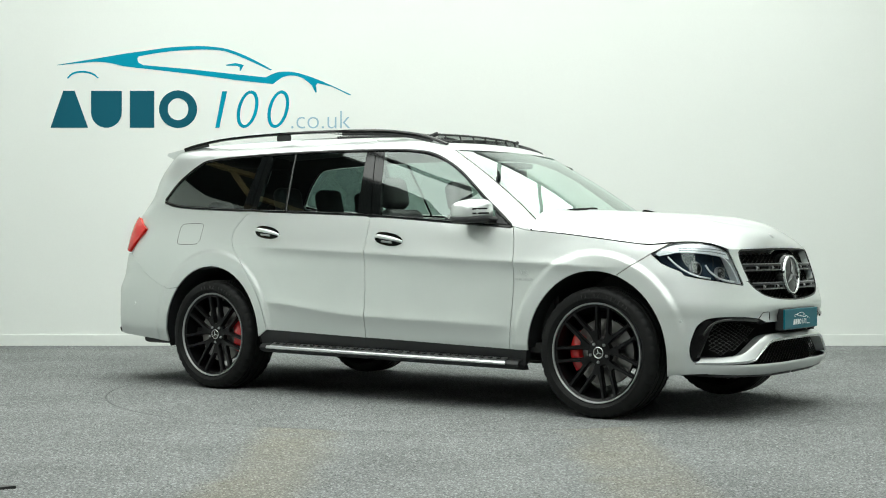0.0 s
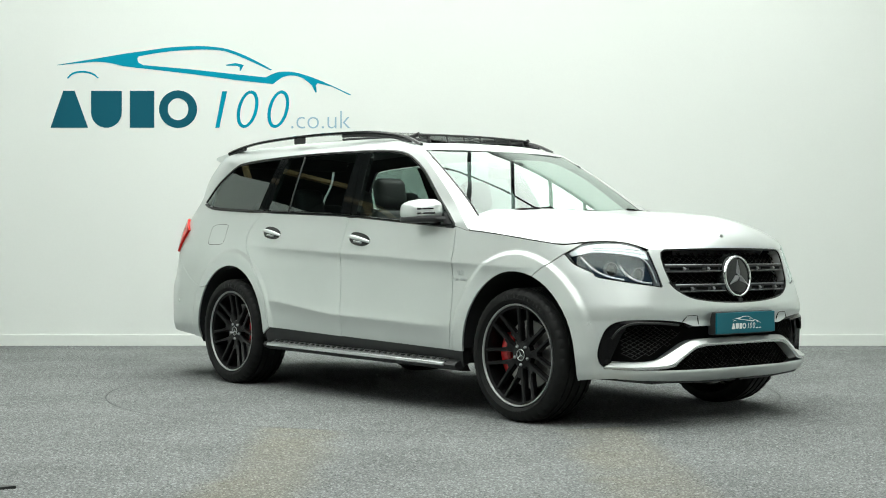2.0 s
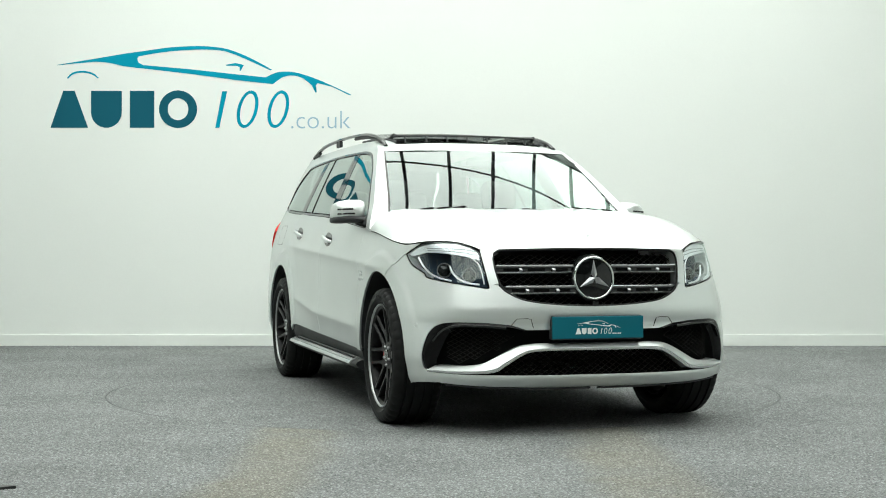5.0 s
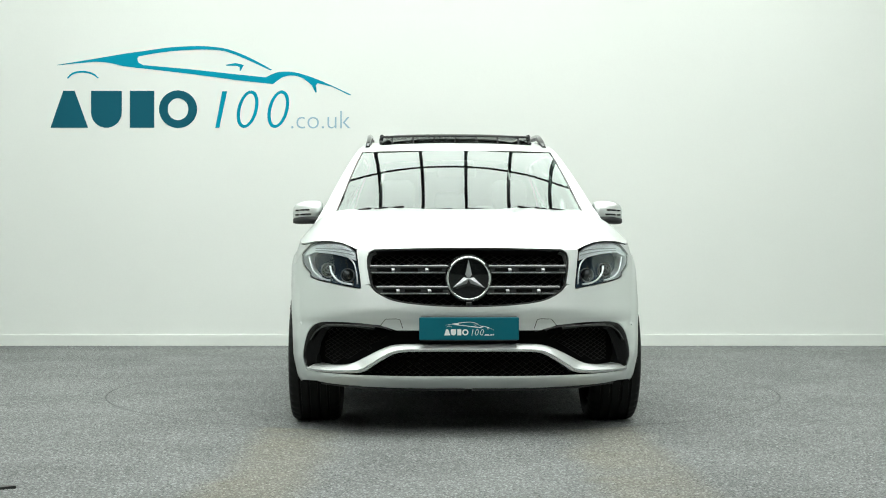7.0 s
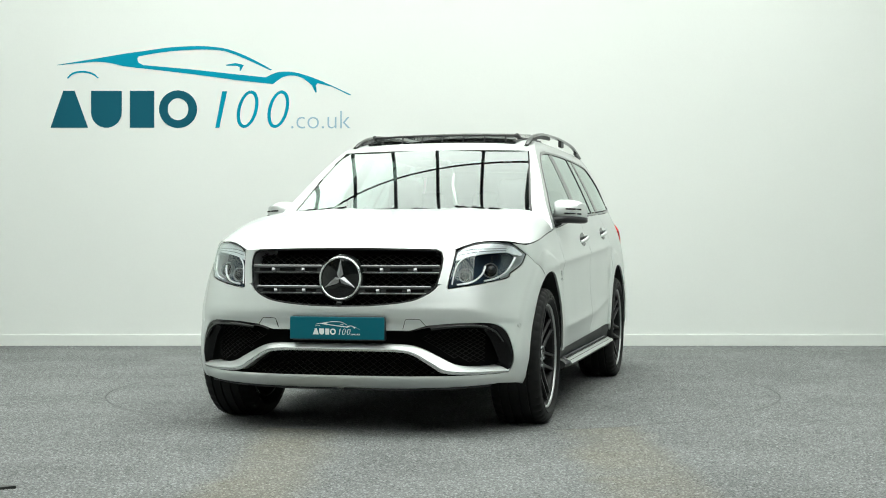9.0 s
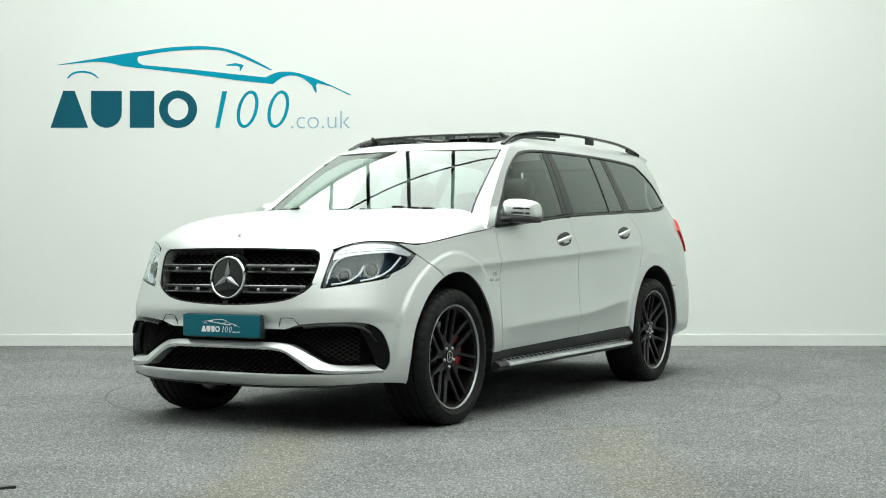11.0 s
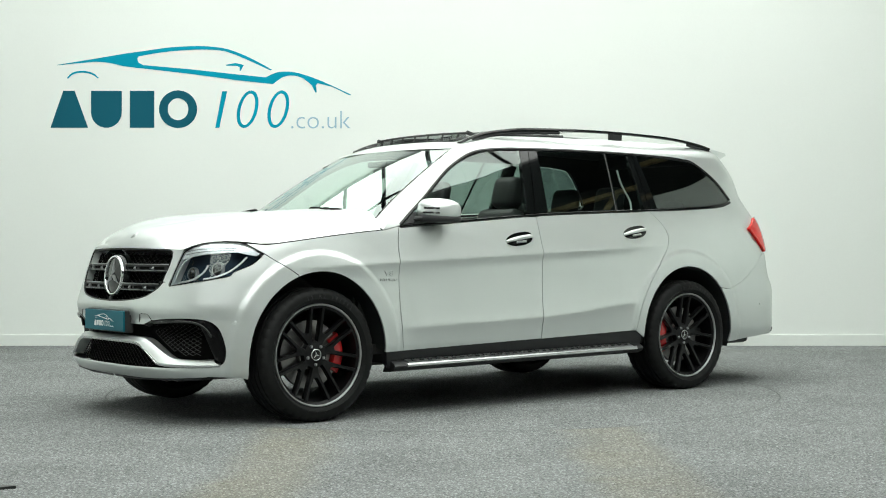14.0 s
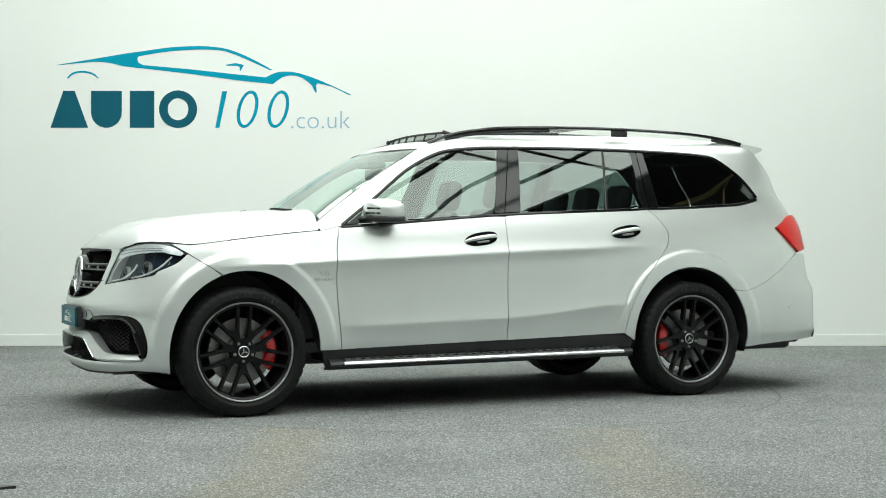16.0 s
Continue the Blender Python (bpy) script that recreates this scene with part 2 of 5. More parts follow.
# ---- the room ----
def ring_sheet(name, material, inner, x0, x1, y0, y1, n=128):
    """A floor sheet with a round opening for the turntable."""
    bm = bmesh.new()
    a, b = [], []
    for k in range(n):
        c, s = math.cos(k * math.tau / n), math.sin(k * math.tau / n)
        a.append(bm.verts.new((PIVOT[0] + inner * c, PIVOT[1] + inner * s, 0)))
        b.append(bm.verts.new((PIVOT[0] + 3.4 * c, PIVOT[1] + 3.4 * s, 0)))
    for k in range(n):
        bm.faces.new((a[k], b[k], b[(k + 1) % n], a[(k + 1) % n]))
    corner = [bm.verts.new(q) for q in ((x1, y1, 0), (x0, y1, 0), (x0, y0, 0), (x1, y0, 0))]
    q = n // 4
    for i in range(4):
        for k in range(i * q, (i + 1) * q):
            bm.faces.new((b[k], corner[i], b[(k + 1) % n]))
        bm.faces.new((b[((i + 1) * q) % n], corner[i], corner[(i + 1) % 4]))
    bmesh.ops.recalc_face_normals(bm, faces=bm.faces[:])
    for fc in bm.faces:
        if fc.normal.z < 0:
            fc.normal_flip()
    return tagged(part(name, bm, material), "grey fleck carpet floor with faint brown stains", kind="structure")


def room():
    ring_sheet("floor", M_FLOOR, TABLE_R + 0.005, -11, 11, -6, WALL_Y)
    tagged(part("floor_slab", box_bm(-11, 11, -6, WALL_Y, -0.30, -0.05), M_SEAM), "dark slab below the carpet", kind="structure")
    tagged(part("wall_north", box_bm(-7.1, 7.1, WALL_Y, WALL_Y + 0.2, -0.05, 6.2), M_WALL), "smooth white painted studio wall", kind="structure")
    sk = box_bm(-6.9, 6.9, WALL_Y - 0.018, WALL_Y - 0.0005, 0.0, 0.115, 0.004)
    tagged(part("baseboard", sk, M_SKIRT), "white painted skirting board", kind="structure")
    for nm, b in (("wall_west", (-11.2, -11, -6, 14.6)), ("wall_east", (11, 11.2, -6, 14.6)), ("wall_south", (-11, 11, -6.2, -6)),
                  ("wall_north_west", (-11, -7.1, WALL_Y + 0.1, WALL_Y + 0.3)), ("wall_north_east", (7.1, 11, WALL_Y + 0.1, WALL_Y + 0.3))):
        tagged(part(nm, box_bm(*b, -0.05, 8.0), M_HALL), "dark cladding of the surrounding hall", kind="structure")
    for nm, bx in (("wall_west_partition", (-7.1, -6.9, -5.5, WALL_Y)), ("wall_east_partition", (6.9, 7.1, -5.5, WALL_Y)), ("wall_south_partition", (-6.9, 6.9, -5.5, -5.3))):
        tagged(part(nm, box_bm(*bx, -0.05, 4.2), M_WALL), "white painted studio partition wall", kind="structure")
    tagged(part("ceiling", box_bm(-11.2, 11.2, -6.2, 14.8, 8.0, 8.2), M_HALL), "dark hall ceiling", kind="structure")


def luminous_ceiling():
    rig = tagged(new("ceiling_light"), "luminous white panel ceiling with black grid bars", "ceiling light")
    rig.location = (0, 0, RIG_Z)
    xs, ys = [-5.26 + 0.80 * i for i in range(14)], [0.5, 2.4, 4.3, 6.2, 8.1, 10.0, 11.9, 14.3]
    for j in range(7):
        me = bpy.data.meshes.new("panel")
        pane = box_bm(-0.40, 0.40, ys[j], ys[j + 1], 0.0, 0.02)
        pane.to_mesh(me)
        pane.free()
        me.materials.append(M_PANEL)
        for i in range(13):
            part("panel", me, M_PANEL, rig).location = (xs[i] + 0.40, 0, 0)
    for x in xs:
        part("bar", box_bm(x - 0.028, x + 0.028, ys[0] - 0.05, ys[-1] + 0.05, -0.06, -0.003, 0.004), M_BAR, rig)
    for y in ys:
        part("cross_bar", box_bm(-5.31, 5.19, y - 0.03, y + 0.03, -0.05, -0.006, 0.004), M_BAR, rig)
    for sx in (-1, 1):
        for y in (4.0, 11.0):
            part("hanger", box_bm(sx * 3.60 - 0.08, sx * 3.60 - 0.04, y - 0.02, y + 0.02, 0.02, 8.0 - RIG_Z), M_BAR, rig)


room()
luminous_ceiling()


# ---- the car's skin: half-widths, nose and tail by height ----
XC, XR, TURN = 1.75, -1.40, 0.9
low_width = spline((0.2, 0.90), (0.34, 0.938), (0.42, 0.957), (0.6, 0.962), (0.83, 0.958), (0.955, 0.947), (1.05, 0.928), (1.13, 0.905), (1.2, 0.878), (1.3, 0.834))


def half_width(z):
    d = z - 1.2
    top = 0.878 - 0.42 * d - 0.16 * d * d - 5.0 * max(0.0, z - 1.655) ** 2
    w = step(1.17, 1.24, z)
    return (1 - w) * low_width(z) + w * top if w < 1 else top


nose_x = spline((0.2, 2.47), (0.25, 2.515), (0.285, 2.555), (0.315, 2.576), (0.335, 2.572), (0.4, 2.560), (0.5, 2.553), (0.59, 2.540), (0.625, 2.551), (0.66, 2.556), (0.71, 2.548), (0.85, 2.518), (0.98, 2.482), (1.05, 2.435), (1.2, 2.35), (1.8, 2.3))
nose_n = spline((0.2, 3.4), (0.6, 3.1), (0.8, 2.75), (1.0, 2.5), (1.8, 2.5))
tail_x = spline((0.2, -2.58), (0.32, -2.64), (0.45, -2.66), (0.68, -2.655), (0.8, -2.60), (0.95, -2.575), (1.16, -2.54), (1.28, -2.475), (1.5, -2.33), (1.68, -2.21), (1.8, -2.15))
tail_n = spline((0.2, 4.5), (1.15, 4.3), (1.35, 4.2), (1.6, 7.0), (1.8, 8.0))
ARCHES = ((1.712, 0.38), (-1.37, 0.385))
U_SIDE = TURN * math.pi / 2
U_TAIL = U_SIDE + XC - XR


def flare(x, z):
    best = 0.0
    for ax, az in ARCHES:
        r = math.hypot(x - ax, (z - az) * 0.94)
        lift = 1 - step(0.535, 0.570, r)
        if r < 0.7:
            best = max(best, 0.013 * lift + 0.011 * (1 - step(0.5, 0.7, r)))
    return best * step(0.2, 0.3, z)


def crease(x, z):
    """The shoulder crease and the lower door ridge, both standing proud."""
    d = z - (0.912 + (1.13 - x) * 0.045)
    e = z - (0.55 - 0.03 * x + 0.05 * step(0.0, -0.9, x))
    up = 0.024 * math.exp(-(math.sqrt(d * d + 4e-5) - 0.006) / (0.075 if d > 0 else 0.042)) * step(-1.5, -0.6, x) * (1 - step(1.5, 2.0, x))
    ridge = 0.019 * math.exp(-(math.sqrt(e * e + 6e-5) - 0.008) / (0.085 if e > 0 else 0.06)) * step(-0.95, -0.7, x) * (1 - step(0.95, 1.2, x))
    return up + ridge


def skin(u, z):
    sign, u = (1, u) if u >= 0 else (-1, -u)
    b = half_width(z)
    if u < U_SIDE:
        al, n = u / TURN, nose_n(z)
        a = nose_x(z) - XC
        c, s = math.cos(al), math.sin(al)
        r = ((c / a) ** n + (s / b) ** n) ** (-1 / n)
        x, y = XC + r * c, r * s
    elif u > U_TAIL:
        al, n = min((u - U_TAIL) / TURN, math.pi / 2), tail_n(z)
        a = XR - tail_x(z)
        c, s = math.cos(al), math.sin(al)
        r = ((s / a) ** n + (c / b) ** n) ** (-1 / n)
        x, y = XR - r * s, r * c
    else:
        x, y = XC - (u - U_SIDE), b
    w = step(0.55, 0.85, y)
    y += (flare(x, z) + crease(x, z) - 0.02 * step(0.2, 1.3, x) * step(1.08, 1.3, z)) * w
    return Vector((x, sign * y, z))


def skin_normal(u, z):
    e = 0.005
    du, dz = skin(u + e, z) - skin(u - e, z), skin(u, z + e) - skin(u, z - e)
    n = dz.cross(du)
    n.normalize()
    p = skin(u, z)
    if n.dot(Vector((p.x - (0.9 if p.x > 0 else -0.9), p.y, 0))) < 0:
        n = -n
    return n


def fy(y, z):
    """(u, z) of the front skin at half-breadth y."""
    s, y, lo, hi = (1, y, 0.0, U_SIDE) if y >= 0 else (-1, -y, 0.0, U_SIDE)
    for _ in range(40):
        m = (lo + hi) / 2
        lo, hi = (m, hi) if skin(m, z).y < y else (lo, m)
    return (s * lo, z)


def sx(x, z):
    """(u, z) of the side skin at x."""
    if XR <= x <= XC:
        return (U_SIDE + XC - x, z)
    lo, hi = (0.0, U_SIDE) if x > XC else (U_TAIL, U_TAIL + U_SIDE)
    for _ in range(40):
        m = (lo + hi) / 2
        lo, hi = (m, hi) if skin(m, z).x > x else (lo, m)
    return (lo, z)


def side(points):
    return [sx(*p) for p in points]


def clip_cell(poly, x0, x1, y0, y1):
    for axis, lim, keep in ((0, x0, 1), (0, x1, -1), (1, y0, 1), (1, y1, -1)):
        out = []
        for i, b in enumerate(poly):
            a = poly[i - 1]
            da, db = keep * (a[axis] - lim), keep * (b[axis] - lim)
            if (da < 0) != (db < 0):
                t = da / (da - db)
                q = [a[0] + (b[0] - a[0]) * t, a[1] + (b[1] - a[1]) * t]
                q[axis] = lim
                out.append(tuple(q))
            if db >= 0:
                out.append(b)
        poly = out
        if len(poly) < 3:
            return []
    return poly


def no_spurs(poly):
    """Drops the there-and-back points that clipping a hollow outline leaves."""
    poly = [p for i, p in enumerate(poly) if abs(p[0] - poly[i - 1][0]) + abs(p[1] - poly[i - 1][1]) > 2e-6]
    again = True
    while again and len(poly) > 2:
        again = False
        for i in range(len(poly)):
            a, b, c = poly[i - 1], poly[i], poly[(i + 1) % len(poly)]
            ux, uy, vx, vy = b[0] - a[0], b[1] - a[1], c[0] - b[0], c[1] - b[1]
            if abs(ux * vy - uy * vx) < 1e-9 and ux * vx + uy * vy <= 0:
                poly.pop(i)
                again = True
                break
    area = sum(poly[i - 1][0] * p[1] - p[0] * poly[i - 1][1] for i, p in enumerate(poly))
    return poly if len(poly) > 2 and abs(area) > 2e-8 else []


def sheet(name, poly, lift, normal, material, parent, cell=(0.04, 0.04), depth=0.012, label=""):
    """A panel: the flat outline cut into cells, lifted onto a surface, with its edge turned in."""
    keys, verts, norms, faces = {}, [], [], []
    us, zs = [p[0] for p in poly], [p[1] for p in poly]
    cu, cz = cell
    for i in range(int(math.floor(min(us) / cu)), int(math.ceil(max(us) / cu))):
        strip = clip_cell(poly, i * cu, (i + 1) * cu, -9, 9)
        if not strip:
            continue
        z0, z1 = min(q[1] for q in strip), max(q[1] for q in strip)
        for j in range(int(math.floor(z0 / cz)), int(math.ceil(z1 / cz))):
            piece = clip_cell(strip, i * cu, (i + 1) * cu, j * cz, (j + 1) * cz)
            piece = no_spurs(piece)
            ids = []
            for q in piece:
                k = (round(q[0], 5), round(q[1], 5))
                if k not in keys:
                    keys[k] = len(verts)
                    verts.append(lift(*q))
                    norms.append(normal(*q))
                if not ids or ids[-1] != keys[k]:
                    ids.append(keys[k])
            if len(ids) > 1 and ids[0] == ids[-1]:
                ids.pop()
            if len(set(ids)) >= 3 and len(set(ids)) == len(ids):
                faces.append(ids)
    good = []
    for fc in faces:
        n = Vector((0, 0, 0))
        o = verts[fc[0]]
        for i in range(1, len(fc) - 1):
            n += (verts[fc[i]] - o).cross(verts[fc[i + 1]] - o)
        good.append(fc if n.dot(norms[fc[0]]) >= 0 else fc[::-1])
    flat_from = len(good)
    if depth:
        edges = {}
        for fc in good:
            for i, a in enumerate(fc):
                edges[(fc[i - 1], a)] = 1
        rim, nv = [], {}
        for (a, b) in edges:
            if (b, a) not in edges:
                for v in (a, b):
                    if v not in nv:
                        nv[v] = (len(verts), len(verts) + 1)
                        verts.append(verts[v].copy())
                        verts.append(verts[v] - norms[v] * depth)
                        norms += [None, None]
                rim.append((nv[b][0], nv[a][0], nv[a][1], nv[b][1]))
        good += rim
    me = bpy.data.meshes.new(name)
    me.from_pydata([tuple(v) for v in verts], [], good)
    me.polygons.foreach_set("use_smooth", [True] * len(me.polygons))
    loops = []
    for k, fc in enumerate(good):
        for v in fc:
            loops.append(tuple(norms[v]) if k < flat_from else (0, 0, 0))
    me.normals_split_custom_set(loops)
    return part(name, me, material, parent, label)


def panel(name, poly, material, parent, off=0.0, cell=(0.04, 0.04), depth=0.012, label="", mirror=True, upright=1.0):
    """A skin panel from an outline in (u, z); with its mirror twin on the other side."""
    def lift(u, z):
        p = skin(u, z)
        return p + skin_normal(u, z) * off if off else p
    def facing(u, z):
        n = skin_normal(u, z)
        return n if upright == 1.0 else Vector((n.x, n.y, n.z * upright)).normalized()
    made = [sheet(name, poly, lift, facing, material, parent, cell, depth, label)]
    if mirror:
        made.append(sheet(name, [(-u, z) for u, z in poly], lift, facing, material, parent, cell, depth, label))
    return made


def arc(which, r, a0, a1, n=18, stretch=1.065):
    ax, az = ARCHES[which]
    return [sx(ax + r * math.cos(radians(a0 + (a1 - a0) * k / n)), az + stretch * r * math.sin(radians(a0 + (a1 - a0) * k / n))) for k in range(n + 1)]


def bridge(name, edge, bulge, material, parent, nv=24, power=2.0, label="", span=None):
    """A crowned sheet between a curve of (x, z) on one flank and its mirror; bulge(s) gives dx, dz at the middle."""
    rows = []
    m = len(edge)
    for i, (x, z) in enumerate(edge):
        e = skin(*sx(x, z))
        dx, dz = bulge(i / (m - 1))
        lo, hi = span(i / (m - 1)) if span else (-1.0, 1.0)
        rows.append([Vector((e.x + dx * (1 - abs(v) ** power), e.y * v, e.z + dz * (1 - abs(v) ** power))) for v in [lo + (hi - lo) * k / nv for k in range(nv + 1)]])
    bm = bmesh.new()
    vs = [[bm.verts.new(p) for p in r] for r in rows]
    for i in range(m - 1):
        for k in range(nv):
            bm.faces.new((vs[i][k], vs[i][k + 1], vs[i + 1][k + 1], vs[i + 1][k]))
    bm.normal_update()
    if sum(fc.normal.z for fc in bm.faces) < 0:
        bmesh.ops.reverse_faces(bm, faces=bm.faces[:])
    for fc in bm.faces:
        fc.smooth = True
    return part(name, bm, material, parent, label)


# outlines shared by neighbouring panels, as (x, z) on the flank
BELT = [(1.10, 1.125), (0.76, 1.15), (0.06, 1.205), (-0.42, 1.23), (-1.10, 1.258), (-1.52, 1.277), (-1.85, 1.30), (-2.02, 1.335)]
WINDOW_TOP = [(-2.03, 1.35), (-1.92, 1.49), (-1.76, 1.615), (-1.64, 1.64), (-1.43, 1.652), (-1.02, 1.662), (-0.55, 1.662), (-0.07, 1.652), (0.15, 1.640), (0.36, 1.607), (0.58, 1.505), (0.75, 1.385), (0.86, 1.30), (1.02, 1.19), (1.10, 1.132)]
SCREEN_EDGE = [(1.24 - 0.77 * t / 8, 1.105 + 0.527 * t / 8 + 0.088 * t / 8 * (1 - t / 8)) for t in range(9)] + [(0.38, 1.668)]
ROOF_EDGE = [(0.38, 1.668), (0.15, 1.712), (-0.15, 1.738), (-0.6, 1.752), (-1.0, 1.757), (-1.5, 1.755), (-1.9, 1.748), (-2.12, 1.735)]
TAIL_EDGE = [(-2.16, 1.70), (-2.30, 1.48), (-2.41, 1.28)]
DOOR_SPLIT = [(0.01, 0.41), (0.005, 0.8), (-0.012, 1.20)]
REAR_GAP = [(-0.84, 0.435), (-0.90, 0.62), (-1.02, 0.81), (-1.17, 0.98), (-1.215, 1.09), (-1.16, 1.19), (-1.095, 1.25)]
FRONT_GAP = [(1.12, 0.382), (1.15, 0.7), (1.15, 0.96), (1.12, 1.122)]
HOOD_EDGE = [(2.03, 1.012), (1.85, 1.035), (1.63, 1.062), (1.42, 1.085), (1.255, 1.10)]


def lamp_low():
    """The lower edge of the left headlamp, from its outer tip to its inner foot."""
    return cr([sx(2.05, 0.96), sx(2.115, 0.906), sx(2.21, 0.862), fy(0.84, 0.836), fy(0.70, 0.803), fy(0.572, 0.782)], 4)


def body_shell(car):
    g = 0.0022
    shrink = lambda pts, dx, dz: [(x + dx, z + dz) for x, z in pts]
    # front door and rear door
    split_f, split_r = shrink(DOOR_SPLIT, g, 0), shrink(DOOR_SPLIT, -g, 0)
    belt = cr(BELT, 5)
    bf = [p for p in belt if p[0] > 0.0]
    br = [p for p in belt if -1.085 < p[0] < -0.02]
    low = [(x, z - 0.012) for x, z in bf]
    door = side([(0.01 + g, 0.412)] + cr(split_f, 5)[1:-1] + [(-0.012 + g, 1.193)] + low[::-1] + cr(shrink(FRONT_GAP, -g, 0), 5)[::-1])
    panel("front_door", door, M_PAINT, car, cell=(0.022, 0.012))
    low = [(x, z - 0.012) for x, z in br]
    door = side(cr(split_r, 5)[:-1] + [(-0.012 - g, 1.193)] + low + cr(shrink(REAR_GAP, g, 0), 5)[::-1])
    panel("rear_door", door, M_PAINT, car, cell=(0.014, 0.012))
    # front wing
    wing = side(cr(shrink(FRONT_GAP, g, 0), 5) + [(1.235, 1.097)] + [(x, z - 0.004) for x, z in cr(HOOD_EDGE, 5)[::-1]]) + side([(2.13, 1.018), (2.10, 0.996), (2.045, 0.962), (1.862, 0.840)]) + arc(0, 0.452, 70, 180)
    panel("front_wing", wing, M_PAINT, car, cell=(0.012, 0.012))
    # quarter, pillars and roof side in one pressing
    ring = (cr(SCREEN_EDGE, 3) + cr(ROOF_EDGE, 5)[1:] + cr(TAIL_EDGE, 5) + [(-2.35, 1.225), (-2.275, 1.215), (-2.12, 1.135), (-2.25, 1.02), (-2.31, 0.965)]
            + cr([(-2.25, 0.93), (-2.1, 0.83), (-1.95, 0.745), (-1.80, 0.70)], 5))
    frame_ = side(ring) + [q for q in arc(1, 0.452, 137, 0)] + side(cr(shrink(REAR_GAP, -g, 0), 5)) + side(
        [(x, z - 0.012) for x, z in belt if x < -1.11]) + side(cr(WINDOW_TOP, 5)) + side([(1.115, 1.127), (1.235, 1.10)])
    panel("side_frame", frame_, M_PAINT, car, cell=(0.014, 0.014))
    panel("inner_frame", frame_, M_CABIN, car, off=-0.024, cell=(0.05, 0.05), depth=0)
    # rear bumper and tailgate
    bump = side(cr([(-1.80, 0.6975), (-1.95, 0.7425), (-2.1, 0.8275), (-2.25, 0.9275), (-2.32, 0.958)], 5)) + [(U_TAIL + U_SIDE, 0.90), (U_TAIL + U_SIDE, 0.33)] + side([(-2.5, 0.36), (-2.2, 0.345), (-1.84, 0.32)]) + arc(1, 0.452, 188, 138, 8)
    panel("rear_bumper", bump, M_PAINT, car, cell=(0.02, 0.02))
    gate = side(cr([(-2.17, 1.70), (-2.31, 1.48), (-2.42, 1.28)], 5) + [(-2.44, 1.2), (-2.46, 0.98)]) + [(U_TAIL + U_SIDE, 0.92), (U_TAIL + U_SIDE, 1.70)]
    panel("tailgate", gate, M_PAINT, car)
    panel("tailgate_lining", gate, M_CABIN, car, off=-0.03, cell=(0.08, 0.08), depth=0)
    # front bumper, one half each side
    seam = side([(2.048, 0.958), (1.866, 0.836)])
    under_lamp = [(u, z - 0.006) for u, z in lamp_low()[3:]] + [fy(0.545, 0.80), fy(0.525, 0.80)]
    hole = [fy(0.0, 0.562), fy(0.38, 0.562), fy(0.47, 0.588), fy(0.62, 0.60), fy(0.78, 0.598), fy(0.842, 0.565), fy(0.872, 0.50), fy(0.885, 0.42), fy(0.87, 0.355), fy(0.83, 0.332), fy(0.6, 0.328), fy(0.3, 0.325), fy(0.0, 0.325)]
    hole = [fy(0.0, 0.562), fy(0.38, 0.562)] + cr(hole[2:10], 5) + hole[10:]
    grille_low = cr([fy(0.525, 0.80), fy(0.48, 0.755), fy(0.38, 0.712), fy(0.2, 0.69), fy(0.0, 0.683)], 5)
    lip = [fy(0.0, 0.255), fy(0.3, 0.256), fy(0.6, 0.266), fy(0.8, 0.28)] + side([(2.35, 0.283), (2.24, 0.278), (2.17, 0.270)])
    half = seam[::-1] + under_lamp + grille_low[1:] + hole + lip + arc(0, 0.452, -14, 69, 12)
    panel("front_bumper", half, M_PAINT, car, cell=(0.014, 0.014))


def bonnet(car):
    spine_z = spline((1.2, 1.238), (1.31, 1.230), (1.77, 1.191), (2.13, 1.136), (2.3, 1.094))
    edge = [fy(y, z) for y, z in ((0, 0.992), (0.1, 0.992), (0.2, 0.991), (0.3, 0.989), (0.4, 0.987), (0.48, 0.985), (0.54, 0.983), (0.585, 0.982))]
    edge += [fy(0.63, 1.003), fy(0.68, 1.021), fy(0.73, 1.0285), fy(0.78, 1.0305), sx(2.20, 1.030), sx(2.165, 1.0285)] + side([(2.12, 1.024), (2.06, 1.016)]) + side(cr(HOOD_EDGE, 4)[1:])
    edge = [skin(*e) + Vector((0, 0, 0.002)) for e in edge]
    n, k = len(edge), 16
    bm = bmesh.new()
    rows = {}
    spine = []
    for i in range(n):
        xs = 2.16 + (1.285 - 2.16) * (i / (n - 1)) ** 1.1
        spine.append(bm.verts.new((xs, 0, spine_z(xs))))
    for s in (1, -1):
        grid = []
        for i, e in enumerate(edge):
            row = [spine[i]]
            for j in range(k - 1, -1, -1):
                t = (j / k) ** 1.5
                if i == 0 and s == -1:
                    row.append(grid0[len(row)])
                    continue
                x, y = e.x + (spine[i].co.x - e.x) * t, e.y * (1 - t)
                z = e.z + (spine[i].co.z - e.z) * (1 - (1 - t) ** (2.6 + 11.0 * (i / (n - 1)) ** 2))
                dome = 0.012 * math.exp(-((abs(y) - 0.40) / 0.10) ** 2) * step(0.1, 0.5, t)
                row.append(bm.verts.new((x, s * y, z + dome)))
            if i == 0 and s == 1:
                grid0 = row
            grid.append(row)
        for i in range(n - 1):
            for j in range(k):
                bm.faces.new((grid[i][j], grid[i + 1][j], grid[i + 1][j + 1], grid[i][j + 1]))
    bmesh.ops.recalc_face_normals(bm, faces=bm.faces[:])
    if sum(fc.normal.z for fc in bm.faces) < 0:
        bmesh.ops.reverse_faces(bm, faces=bm.faces[:])
    for fc in bm.faces:
        fc.smooth = True
    return part("bonnet", bm, M_PAINT, car)


